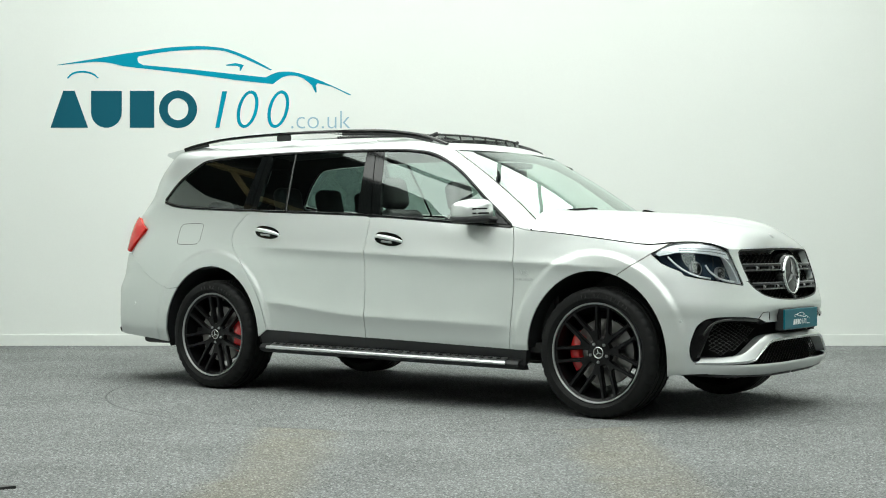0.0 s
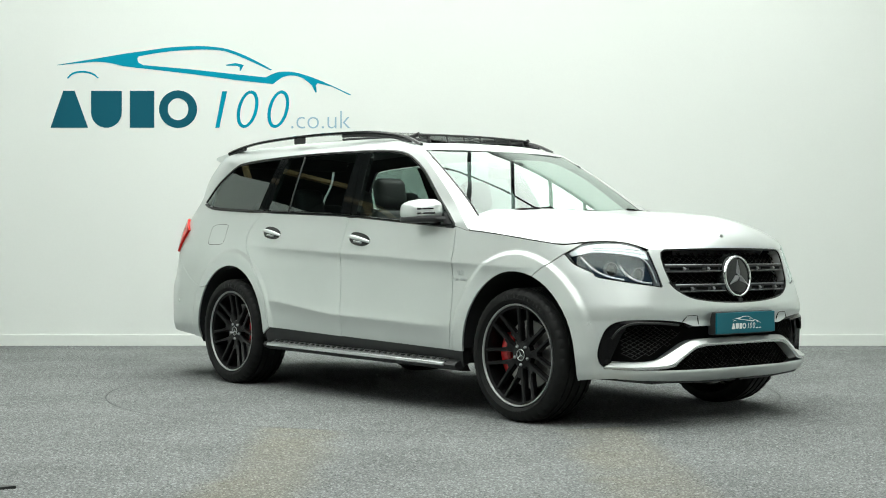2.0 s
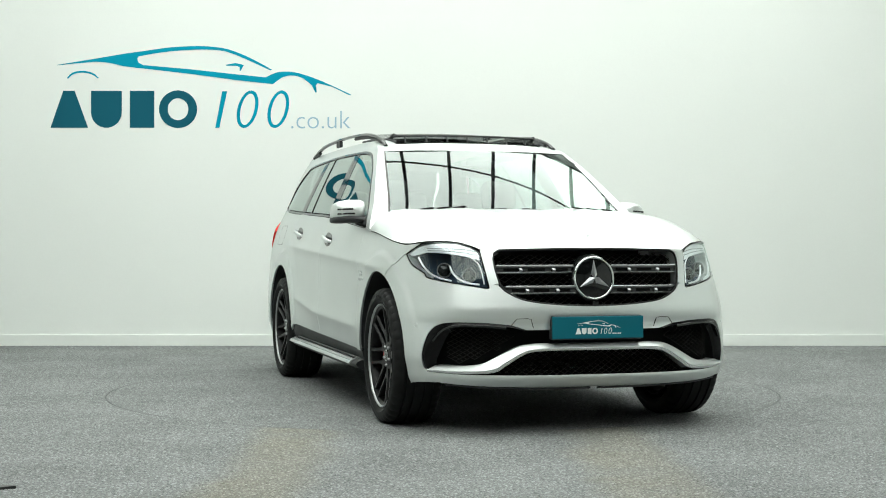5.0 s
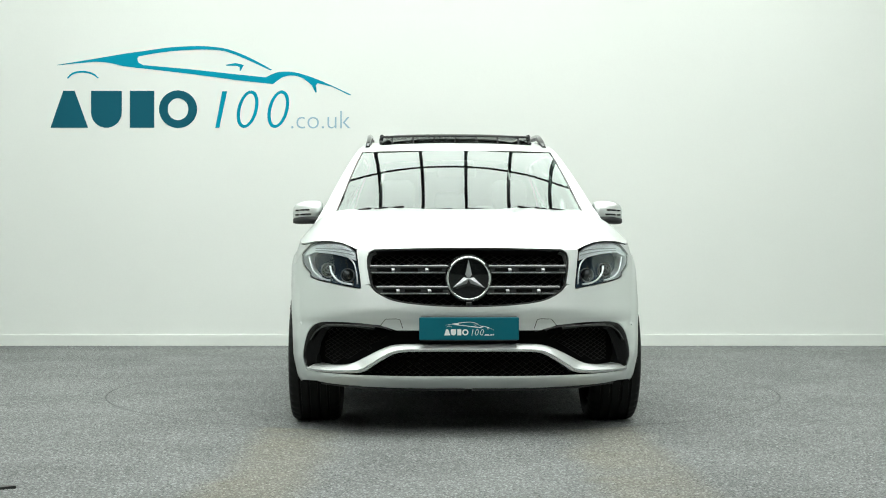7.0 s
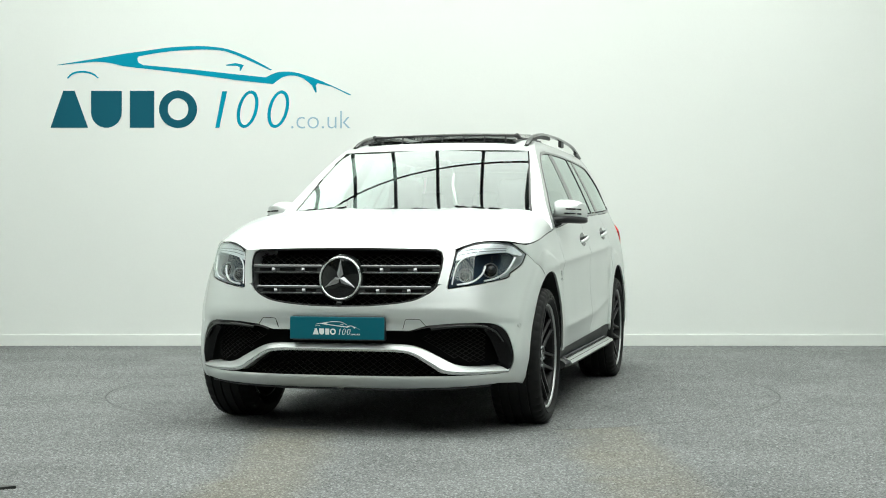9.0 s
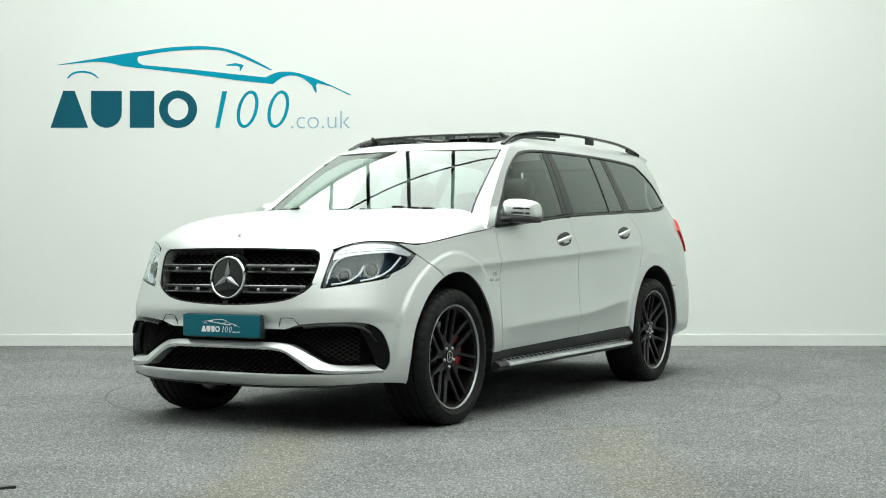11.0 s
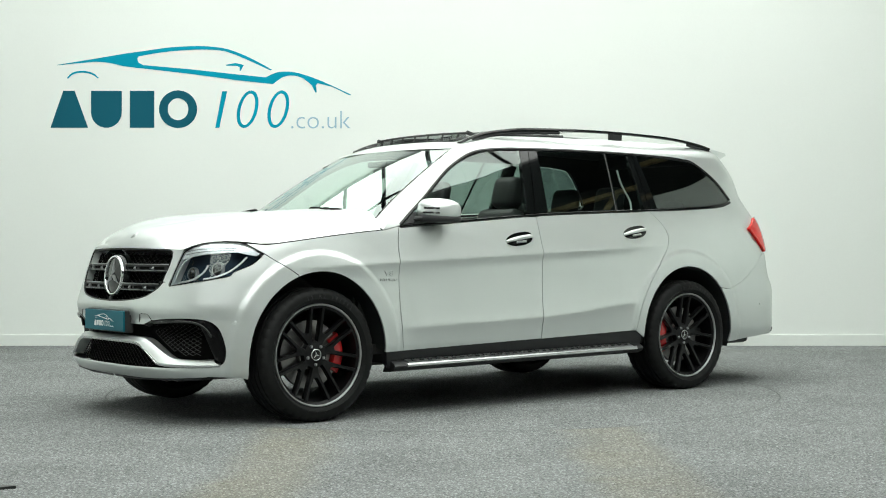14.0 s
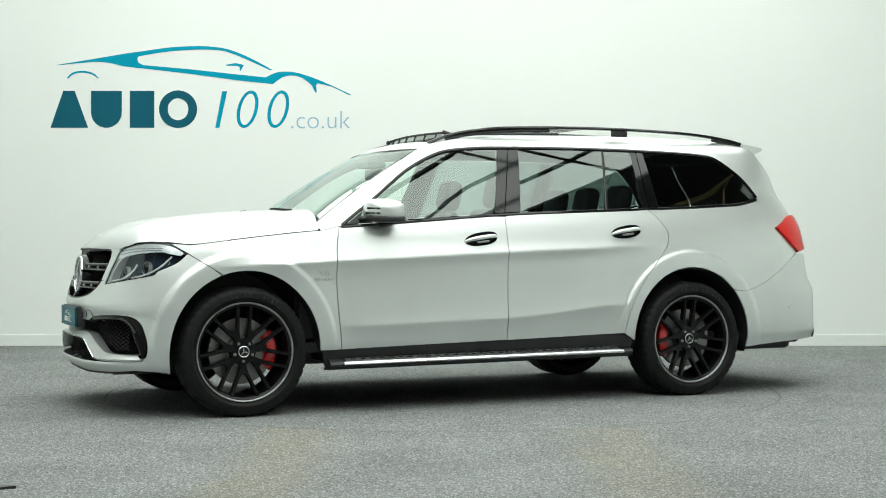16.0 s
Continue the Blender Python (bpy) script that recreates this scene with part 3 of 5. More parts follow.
def top_sheets(car):
    crown = lambda s: (0.090 + 0.035 * s, 0.080 - 0.075 * s)
    lim = lambda s: 0.868 + 0.065 * s
    edge = cr(SCREEN_EDGE[:-1], 3)
    ws = bridge("windscreen", edge, crown, M_SCREEN, car, label="clear raked windscreen mirroring the ceiling bars", span=lambda s: (-lim(s), lim(s)))
    for k in (1, -1):
        bridge("pillar", edge, crown, M_PAINT, car, nv=6, span=lambda s: (k * (lim(s) + 0.008), k))
        bridge("pillar_lining", edge, lambda s: (crown(s)[0] - 0.02, crown(s)[1] - 0.03), M_CABIN, car, nv=3, span=lambda s: (k * (lim(s) + 0.004), k * 0.97))
        bridge("screen_seal", edge, lambda s: (crown(s)[0] + 0.003, crown(s)[1] + 0.004), M_GLOSS, car, nv=2, span=lambda s: (k * (lim(s) - 0.004), k * (lim(s) + 0.012)), label="black windscreen edge")
    ws.visible_shadow = False
    # the roof: a header, two sides past the open hatch, and the dark fixed glass behind it
    top = [(0.47, 1.632)] + cr(ROOF_EDGE, 4)
    last = len(top) - 1
    for name, i0, i1, lo, hi, m, text in (("roof", 0, 2, -1.0, 1.0, M_PAINT, ""), ("roof_side", 2, last, -1.0, -0.80, M_PAINT, ""), ("roof_side", 2, last, 0.80, 1.0, M_PAINT, ""),
                                          ("roof_glass", 12, 25, -0.80, 0.80, M_GLOSS, "dark fixed roof glass"), ("roof_rear", 25, last, -0.80, 0.80, M_PAINT, "")):
        bridge(name, top[i0:i1 + 1], lambda s: (0.125 * (1 - (i0 + s * (i1 - i0)) / last), 0.005 + 0.04 * min(1.0, (i0 + s * (i1 - i0)) / 7)), m, car, power=2.6, label=text, span=lambda s: (lo, hi))


# ---- smaller parts of the car ----
def cut(poly, p, q):
    """The part of an outline that lies to the left of the line from p to q."""
    side_of = lambda a: (q[0] - p[0]) * (a[1] - p[1]) - (q[1] - p[1]) * (a[0] - p[0])
    out = []
    for i, b in enumerate(poly):
        a = poly[i - 1]
        da, db = side_of(a), side_of(b)
        if (da < 0) != (db < 0):
            t = da / (da - db)
            out.append((a[0] + (b[0] - a[0]) * t, a[1] + (b[1] - a[1]) * t))
        if db >= 0:
            out.append(b)
    return out


def inset(poly, d):
    """The outline drawn in by d (points move along their corner's bisector)."""
    n = len(poly)
    area = sum(poly[i - 1][0] * p[1] - p[0] * poly[i - 1][1] for i, p in enumerate(poly))
    s = 1 if area > 0 else -1
    out = []
    for i, b in enumerate(poly):
        a, c = poly[i - 1], poly[(i + 1) % n]
        e, f = Vector((b[0] - a[0], b[1] - a[1])), Vector((c[0] - b[0], c[1] - b[1]))
        if e.length < 1e-6 or f.length < 1e-6:
            continue
        e.normalize(), f.normalize()
        m = Vector((-e.y - f.y, e.x + f.x)) * s
        if m.length < 1e-6:
            continue
        m.normalize()
        k = d / max(0.5, abs(m.dot(Vector((-e.y, e.x)))))
        out.append((b[0] + m.x * k, b[1] + m.y * k))
    return out


def on_skin(x, z, s=1, off=0.0):
    u, _ = sx(x, z)
    return skin(s * u, z) + skin_normal(s * u, z) * off


def on_front(y, z, off=0.0):
    u, _ = fy(y, z)
    return skin(u, z) + skin_normal(u, z) * off


def strip(name, path, width, height, material, parent, label=""):
    """A flat moulding along a path of (point, normal)."""
    bm = bmesh.new()
    rows = []
    n = len(path)
    for i, (p, nm) in enumerate(path):
        t = (path[min(i + 1, n - 1)][0] - path[max(i - 1, 0)][0]).normalized()
        w = nm.cross(t).normalized()
        rows.append([bm.verts.new(p + w * a + nm * b) for a, b in ((-width / 2, -0.004), (-width / 2, height * 0.6), (-width * 0.3, height), (width * 0.3, height), (width / 2, height * 0.6), (width / 2, -0.004))])
    for i in range(n - 1):
        for k in range(5):
            bm.faces.new((rows[i][k], rows[i][k + 1], rows[i + 1][k + 1], rows[i + 1][k]))
    bm.faces.new(rows[0])
    bm.faces.new(rows[-1][::-1])
    bmesh.ops.recalc_face_normals(bm, faces=bm.faces[:])
    return part(name, smooth(bm, 40), material, parent, label)


def skin_path(points, s=1, off=0.0, n=5):
    return [(on_skin(x, z, s, off), skin_normal(s * sx(x, z)[0], z)) for x, z in cr(points, n)]


DLO = cr(BELT, 4) + cr(WINDOW_TOP, 4)[1:-1]
# slanted pillar lines, (x at the belt, x at the top)
LINES = {"sail": (0.96, 0.72), "b_front": (0.06, -0.067), "b_gap": (-0.012, -0.145), "b_rear": (-0.127, -0.22), "divider": (-0.775, -0.86), "c_front": (-1.05, -1.075), "c_gap": (-1.105, -1.12), "c_rear": (-1.19, -1.172)}


def ahead(poly, name, d=0.0):
    lo, hi = LINES[name]
    return cut(poly, (hi + d, 1.66), (lo + d, 1.2))


def behind(poly, name, d=0.0):
    lo, hi = LINES[name]
    return cut(poly, (lo + d, 1.2), (hi + d, 1.66))


def windows(car):
    g = inset(DLO, 0.013)
    panes = (("front_window", ahead(behind(g, "sail"), "b_front"), M_GLASS), ("rear_window", ahead(behind(g, "b_rear"), "divider", 0.008), M_TINT),
             ("vent_window", ahead(behind(g, "divider", -0.008), "c_front"), M_TINT), ("quarter_window", behind(g, "c_rear"), M_TINT))
    for name, poly, m in panes:
        for ob in panel(name, side(poly), m, car, off=-0.004, cell=(0.05, 0.05), depth=0.0, upright={"quarter_window": 0.76, "front_window": 1.0}.get(name, 0.9), label="clear green side glass" if m is M_GLASS else "dark privacy glass"):
            ob.visible_shadow = False
    for name, poly in (("pillar_cover", ahead(behind(g, "b_front"), "b_gap", 0.003)), ("pillar_cover", ahead(behind(g, "b_gap", -0.003), "b_rear")),
                       ("pillar_cover", ahead(behind(g, "c_front"), "c_gap", 0.003)), ("pillar_cover", ahead(behind(g, "c_gap", -0.003), "c_rear"))):
        panel(name, side(poly), M_GLOSS, car, off=-0.002, cell=(0.05, 0.05), depth=0.03, label="gloss black pillar cover")
    panel("mirror_sail", side(ahead(g, "sail")), M_PLASTIC, car, off=-0.002, cell=(0.05, 0.05), depth=0.03, label="black triangular mirror base panel")
    for s in (1, -1):
        loop = cr(BELT, 4)
        strip("belt_trim", [(on_skin(x, z - 0.002, s, -0.001), skin_normal(s * sx(x, z)[0], z)) for x, z in loop], 0.014, 0.006, M_GLOSS, car, "black window trim")
        loop = cr(WINDOW_TOP, 4)
        strip("window_trim", [(on_skin(x, z, s, -0.003), skin_normal(s * sx(x, z)[0], z)) for x, z in loop], 0.020, 0.006, M_GLOSS, car, "black window trim")
        strip("glass_divider", [(on_skin(-0.775 - 0.085 * k / 6, 1.245 + 0.405 * k / 6, s, -0.004), skin_normal(s * sx(-0.8, 1.4)[0], 1.4)) for k in range(7)], 0.016, 0.005, M_GLOSS, car)


def cabin(car):
    """Dark lining, seats, dashboard and wheel behind the glass."""
    low = side([(1.10, 0.42), (1.12, 1.08), (0.06, 1.165), (-1.1, 1.215), (-2.0, 1.26), (-2.05, 0.75), (-1.85, 0.8), (-1.37, 0.86), (-0.9, 0.75), (-0.8, 0.42)])
    panel("door_lining", low, M_CABIN, car, off=-0.07, cell=(0.12, 0.12), depth=0)
    hl = side([(0.62, 1.58), (0.4, 1.67), (0.0, 1.71), (-1.0, 1.735), (-2.05, 1.70), (-2.12, 1.6), (-2.2, 1.35), (-2.05, 1.36), (-1.93, 1.5), (-1.77, 1.635), (-1.4, 1.665), (-0.5, 1.675), (0.14, 1.652), (0.38, 1.62), (0.6, 1.515)])
    panel("roof_lining", hl, M_CABIN, car, off=-0.035, cell=(0.12, 0.12), depth=0)
    pill = side([(1.12, 1.14), (1.0, 1.245), (0.8, 1.41), (0.6, 1.555), (0.6, 1.50), (0.86, 1.31), (1.06, 1.16)])
    panel("pillar_lining", pill, M_CABIN, car, off=-0.025, cell=(0.1, 0.1), depth=0)
    over = [(0.40, 1.645), (0.24, 1.672), (0.1, 1.69), (-0.36, 1.710), (-1.0, 1.725), (-2.05, 1.70)]
    for i0, i1, lo, hi in ((0, 1, -1.0, 1.0), (1, 3, -1.0, -0.80), (1, 3, 0.80, 1.0), (3, 5, -1.0, 1.0)):
        bridge("headliner", over[i0:i1 + 1], lambda s: (0.05 * (1 - (i0 + s * (i1 - i0)) / 5), 0.03), M_HEADLINER, car, nv=10, span=lambda s: (lo, hi), label="pale grey headlining")
    part("rear_header", box_bm(-2.13, -1.95, -0.52, 0.52, 1.63, 1.725, 0.02), M_CABIN, car)
    part("cabin_floor", box_bm(-2.3, 1.35, -0.86, 0.86, 0.36, 0.42), M_CABIN, car)
    bm = bmesh.new()
    prof = [(1.36, 0.42), (1.36, 1.13), (1.22, 1.165), (0.98, 1.15), (0.90, 1.10), (0.90, 0.95), (1.0, 0.78), (1.02, 0.42)]
    a, b = ([bm.verts.new((x, s * 0.80, z)) for x, z in prof] for s in (1, -1))
    bm.faces.new(a), bm.faces.new(b[::-1])
    for i in range(len(prof)):
        bm.faces.new((a[i], b[i], b[(i + 1) % 8], a[(i + 1) % 8]))
    bmesh.ops.recalc_face_normals(bm, faces=bm.faces[:])
    bmesh.ops.bevel(bm, geom=bm.edges[:], offset=0.02, segments=2, affect="EDGES")
    part("dashboard", bm, M_CABIN, car, "dark dashboard")
    ring = [Vector((0.74 + 0.06 * math.sin(a), -0.40 + 0.185 * math.cos(a), 1.03 + 0.175 * math.sin(a))) for a in np.linspace(0, math.tau, 32, endpoint=False)]
    sw = part("steering_wheel", smooth(tube(ring, 0.016, 8, closed=True)), M_LEATHER, car)
    part("steering_boss", box_bm(0.72, 0.86, -0.48, -0.32, 0.96, 1.08, 0.03), M_LEATHER, sw)

    def seat(x, y, w, tall=0.0, scale=1.0):
        base = part("seat", box_bm(x - 0.28, x + 0.26, y - w / 2, y + w / 2, 0.50, 0.72, 0.06, 3), M_LEATHER, car, "black leather seat")
        bm = box_bm(-0.075, 0.075, -w / 2, w / 2, 0, 0.62 + tall, 0.05, 3)
        for v in bm.verts:
            v.co.y *= 1 - 0.25 * step(0.35, 0.65 + tall, v.co.z)
        bmesh.ops.transform(bm, matrix=Matrix.Translation((x - 0.26, y, 0.66)) @ Matrix.Rotation(radians(-18), 4, "Y"), verts=bm.verts[:])
        part("backrest", smooth(bm, 60), M_LEATHER, base)
        return base

    def headrest(parent, x, y, z, w=0.25):
        bm = box_bm(-0.06, 0.06, -w / 2, w / 2, -0.11, 0.11, 0.055, 4)
        bmesh.ops.transform(bm, matrix=Matrix.Translation((x, y, z)) @ Matrix.Rotation(radians(-12), 4, "Y"), verts=bm.verts[:])
        part("headrest", smooth(bm, 60), M_LEATHER, parent)

    for y in (0.40, -0.40):
        headrest(seat(0.30, y, 0.50), -0.19, y, 1.37)
    for y in (0.46, 0.0, -0.46):
        headrest(seat(-0.62, y, 0.45), -1.10, y, 1.32, 0.24)
    for y in (0.32, -0.32):
        headrest(seat(-1.45, y, 0.45, -0.08), -1.90, y, 1.24, 0.22)
    bm = box_bm(-0.02, 0.02, -0.13, 0.13, -0.035, 0.035, 0.015)
    bmesh.ops.transform(bm, matrix=Matrix.Translation((0.55, 0, 1.495)), verts=bm.verts[:])
    part("rear_view_mirror", bm, M_CABIN, car)
    bm = box_bm(0.50, 0.63, -0.11, 0.11, 1.535, 1.572, 0.012)
    part("sensor_housing", bm, M_CABIN, car, "grey sensor housing behind the windscreen")


def lattice(name, outline, lift, material, parent, pitch=0.04, bar=0.0035, rise=0.5):
    """Crossed diagonal wires clipped to an outline; a grille mesh."""
    bm = bmesh.new()
    ys, zs = [p[0] for p in outline], [p[1] for p in outline]

    def inside(a, b):
        ok = False
        for i, p in enumerate(outline):
            q = outline[i - 1]
            if (p[1] > b) != (q[1] > b) and a < (q[0] - p[0]) * (b - p[1]) / (q[1] - p[1]) + p[0]:
                ok = not ok
        return ok
    for d in (rise, -rise):
        z = min(zs) - abs(rise) * (max(ys) - min(ys))
        while z < max(zs) + abs(rise) * (max(ys) - min(ys)):
            y, last = min(ys), None
            while y <= max(ys):
                zz = z + d * (y - min(ys))
                if inside(y, zz):
                    p = lift(y, zz)
                    now = [bm.verts.new(p + Vector(o)) for o in ((0, 0, bar), (bar * 1.2, 0, 0), (0, 0, -bar), (-bar, 0, 0))]
                    if last:
                        for k in range(4):
                            bm.faces.new((last[k], last[(k + 1) % 4], now[(k + 1) % 4], now[k]))
                    last = now
                else:
                    last = None
                y += 0.02
            z += pitch
    bmesh.ops.recalc_face_normals(bm, faces=bm.faces[:])
    return part(name, bm, material, parent, "black lattice mesh")


GRILLE = cr([(0.0, 0.686), (0.2, 0.693), (0.38, 0.716), (0.475, 0.757), (0.512, 0.805), (0.530, 0.885), (0.533, 0.935), (0.524, 0.966), (0.495, 0.982)], 5)


def face(car):
    """Grille with star, lower intakes, splitter wing and show plate."""
    half = [(y, z) for y, z in GRILLE] + [(0.3, 0.987), (0.0, 0.990)]
    full = half + [(-y, z) for y, z in half[::-1][1:-1]]
    back = [fy(y, z) for y, z in half] + [fy(-y, z) for y, z in half[::-1][1:-1]]
    # near-black sheet behind the mesh, the opening's shade put into its colour
    g = panel("grille", back, M_SHADE_JOINT, car, off=-0.075, cell=(0.08, 0.08), depth=0, mirror=False, label="black twin-bar grille with chrome star")[0]
    lattice("mesh", full, lambda y, z: on_front(y, z, -0.05), M_MESH, g, 0.030, 0.003, 0.6)
    rim = [(on_front(y, z, -0.004), skin_normal(fy(y, z)[0], z)) for y, z in full]
    strip("grille_frame", rim + rim[:1], 0.010, 0.003, M_MESH, g)
    # jaw panels between grille and lamps
    jaw = [fy(y, z) for y, z in ((0.518, 0.805), (0.545, 0.80), (0.563, 0.78), (0.575, 0.86), (0.592, 0.984), (0.50, 0.986), (0.527, 0.970), (0.537, 0.937), (0.534, 0.885))]
    panel("nose_panel", jaw, M_PAINT, car, cell=(0.03, 0.03), depth=0.06)
    for z in (0.882, 0.772):
        for s in (1, -1):
            y1 = 0.525 if z > 0.8 else 0.488
            bm = bmesh.new()
            rows = []
            for k in range(9):
                y = s * (0.10 + (y1 - 0.10) * k / 8)
                p = on_front(y, z, -0.018)
                rows.append([bm.verts.new(p + Vector(o)) for o in ((-0.03, 0, 0.023), (0.005, 0, 0.024), (0.012, 0, 0.015), (0.004, 0, 0.006), (0.004, 0, -0.010), (0.010, 0, -0.018), (-0.03, 0, -0.022))])
            for k in range(8):
                for m in range(6):
                    bm.faces.new((rows[k][m], rows[k][m + 1], rows[k + 1][m + 1], rows[k + 1][m]))
            bm.faces.new(rows[0]), bm.faces.new(rows[-1])
            bmesh.ops.recalc_face_normals(bm, faces=bm.faces[:])
            bar = part("grille_bar", bm, M_LOUVRE, g)
            for dz, nm in ((0.019, "bar_trim"), (-0.016, "bar_trim")):
                strip(nm, [(on_front(s * (0.11 + (y1 - 0.115) * k / 8), z + dz, -0.006 if dz > 0 else -0.008), Vector((0.7, 0, 0.7)) if dz > 0 else Vector((0.95, 0, 0.3))) for k in range(9)], 0.0035 if dz > 0 else 0.002, 0.004, M_SATIN, bar)
            for f_ in (0.20, 0.50, 0.80):
                # dark raised strips paint the shade of the bar's hollow slots
                slot_ = [(on_front(s * (0.10 + (y1 - 0.10) * (f_ + 0.012 * k)), z - 0.001, -0.0115), Vector((1, 0, 0))) for k in range(-9, 10, 3)]
                strip("slot_shade", slot_, 0.014, 0.0015, M_SHADE_JOINT, bar)
            for f_ in (0.36, 0.70):
                y = s * (y1 * f_ + 0.03)
                bm = box_bm(-0.01, 0.006, -0.009, 0.009, -0.010, 0.010, 0.003)
                bmesh.ops.transform(bm, matrix=Matrix.Translation(on_front(y, z, -0.010)) @ Matrix.Rotation(radians(-38), 4, "Y") @ Matrix.Rotation(radians(14), 4, "X"), verts=bm.verts[:])
                part("bar_clip", bm, M_STAR, bar)
    # star emblem
    c = on_front(0.0, 0.832, 0.0)
    tilt = Matrix.Translation(c + Vector((-0.005, 0, 0))) @ Matrix.Rotation(radians(-5), 4, "Y")
    boss = lathe([(0.0, 0.012), (0.10, 0.008), (0.122, 0.0), (0.132, -0.03), (0.132, -0.06)], 48, "X")
    bmesh.ops.transform(boss, matrix=tilt, verts=boss.verts[:])
    eb = part("emblem", smooth(boss), M_GLOSS, g, "chrome ringed emblem with three-armed shape")
    ring = lathe([(0.104, 0.008), (0.105, 0.013), (0.110, 0.016), (0.116, 0.013), (0.118, 0.002)], 56, "X")
    bmesh.ops.transform(ring, matrix=tilt, verts=ring.verts[:])
    part("emblem_ring", smooth(ring, 60), M_CHROME, eb)
    bm = bmesh.new()
    for k in range(3):
        a = radians(90 + 120 * k)
        tip, l, r = (0.098, 0), (0.02, 0.018), (0.02, -0.018)
        rot = lambda q, h: Vector((h, q[0] * math.cos(a) - q[1] * math.sin(a), q[0] * math.sin(a) + q[1] * math.cos(a)))
        vt, vl, vr, vo, vm = (bm.verts.new(v) for v in (rot(tip, 0.013), rot(l, 0.013), rot(r, 0.013), rot((-0.002, 0), 0.024), rot((0.02, 0), 0.023)))
        bm.faces.new((vt, vl, vm)), bm.faces.new((vt, vm, vr)), bm.faces.new((vl, vo, vm)), bm.faces.new((vm, vo, vr))
    bmesh.ops.transform(bm, matrix=tilt, verts=bm.verts[:])
    bmesh.ops.recalc_face_normals(bm, faces=bm.faces[:])
    part("emblem_star", bm, M_STAR, eb)
    bm = box_bm(-0.03, 0.012, -0.018, 0.018, -0.018, 0.018, 0.006)
    bmesh.ops.transform(bm, matrix=Matrix.Translation(on_front(0, 0.696, -0.012)), verts=bm.verts[:])
    part("front_camera", bm, M_GLOSS, g)
    # intakes: near-black backs that carry the shade in their colour, and meshes
    slot = [(0.0, 0.325), (0.3, 0.325), (0.6, 0.328), (0.83, 0.335), (0.868, 0.36), (0.882, 0.42), (0.868, 0.5), (0.84, 0.56), (0.78, 0.595), (0.62, 0.598), (0.47, 0.585), (0.38, 0.565), (0.0, 0.565)]
    for s in (1, -1):
        panel("intake_back", [fy(s * y, z) for y, z in slot], M_SHADE_JOINT, car, off=-0.10, cell=(0.08, 0.08), depth=0, mirror=False, label="near-black sheet as painted intake shade")
        duct = [(s * y, z) for y, z in ((0.52, 0.465), (0.62, 0.42), (0.74, 0.385), (0.80, 0.40), (0.80, 0.50), (0.775, 0.575), (0.62, 0.585), (0.5, 0.56), (0.42, 0.545))]
        lattice("duct_mesh", duct, lambda y, z: on_front(y, z, -0.055), M_MESH, car, 0.024, 0.0022, 0.6)
        # gloss black surround with a bright upper edge
        outer = cr([(0.40, 0.565), (0.47, 0.586), (0.62, 0.598), (0.78, 0.596), (0.84, 0.563), (0.87, 0.50), (0.883, 0.42), (0.868, 0.357)], 4)
        inner = cr([(0.40, 0.552), (0.47, 0.566), (0.62, 0.572), (0.745, 0.568), (0.785, 0.535), (0.81, 0.48), (0.835, 0.41), (0.845, 0.362)], 4)
        bm = bmesh.new()
        ro = [bm.verts.new(on_front(s * y, z, -0.001)) for y, z in outer]
        rm = [bm.verts.new(on_front(s * (0.5 * y + 0.5 * outer[i][0]), 0.5 * z + 0.5 * outer[i][1], 0.004)) for i, (y, z) in enumerate(inner)]
        ri = [bm.verts.new(on_front(s * y, z, -0.035)) for y, z in inner]
        for i in range(len(outer) - 1):
            bm.faces.new((ro[i], ro[i + 1], rm[i + 1], rm[i])), bm.faces.new((rm[i], rm[i + 1], ri[i + 1], ri[i]))
        bmesh.ops.recalc_face_normals(bm, faces=bm.faces[:])
        part("duct_surround", smooth(bm, 60), M_SURROUND, car, "gloss black intake surround")
        strip("duct_blade", [(on_front(s * y, z, 0.004), skin_normal(fy(s * y, z)[0], z)) for y, z in cr([(0.49, 0.570), (0.62, 0.582), (0.74, 0.580), (0.80, 0.55), (0.835, 0.5)], 4)], 0.014, 0.006, M_GLOSS, car, "gloss black intake blade")
    low = [(-0.60, 0.345), (-0.42, 0.45), (-0.36, 0.462), (0.36, 0.462), (0.42, 0.45), (0.60, 0.345), (0.4, 0.33), (-0.4, 0.33)]
    lattice("lower_mesh", low, lambda y, z: on_front(y, z, -0.055), M_MESH, car, 0.026, 0.0025, 0.6)
    # the splitter wing across the intakes
    top = cr([(0.0, 0.493), (0.2, 0.493), (0.36, 0.490), (0.44, 0.472), (0.54, 0.425), (0.62, 0.388), (0.72, 0.375), (0.84, 0.368)], 5)
    bot = cr([(0.0, 0.462), (0.2, 0.462), (0.34, 0.458), (0.41, 0.440), (0.50, 0.385), (0.565, 0.350), (0.70, 0.343), (0.86, 0.346)], 5)
    for s in (1, -1):
        bm = bmesh.new()
        rows = []
        for (ya, za), (yb, zb) in zip(top, bot):
            f = 0.004 + 0.012 * (1 - step(0.3, 0.7, ya))
            rows.append([bm.verts.new(v) for v in (on_front(s * ya, za, -0.075), on_front(s * ya, za, f - 0.026), on_front(s * (0.85 * ya + 0.15 * yb), 0.85 * za + 0.15 * zb, f - 0.018), on_front(s * (0.5 * ya + 0.5 * yb), 0.5 * za + 0.5 * zb, f - 0.006),
                                                   on_front(s * (0.15 * ya + 0.85 * yb), 0.15 * za + 0.85 * zb, f + 0.006), on_front(s * yb, zb, f), on_front(s * yb, zb, -0.06))])
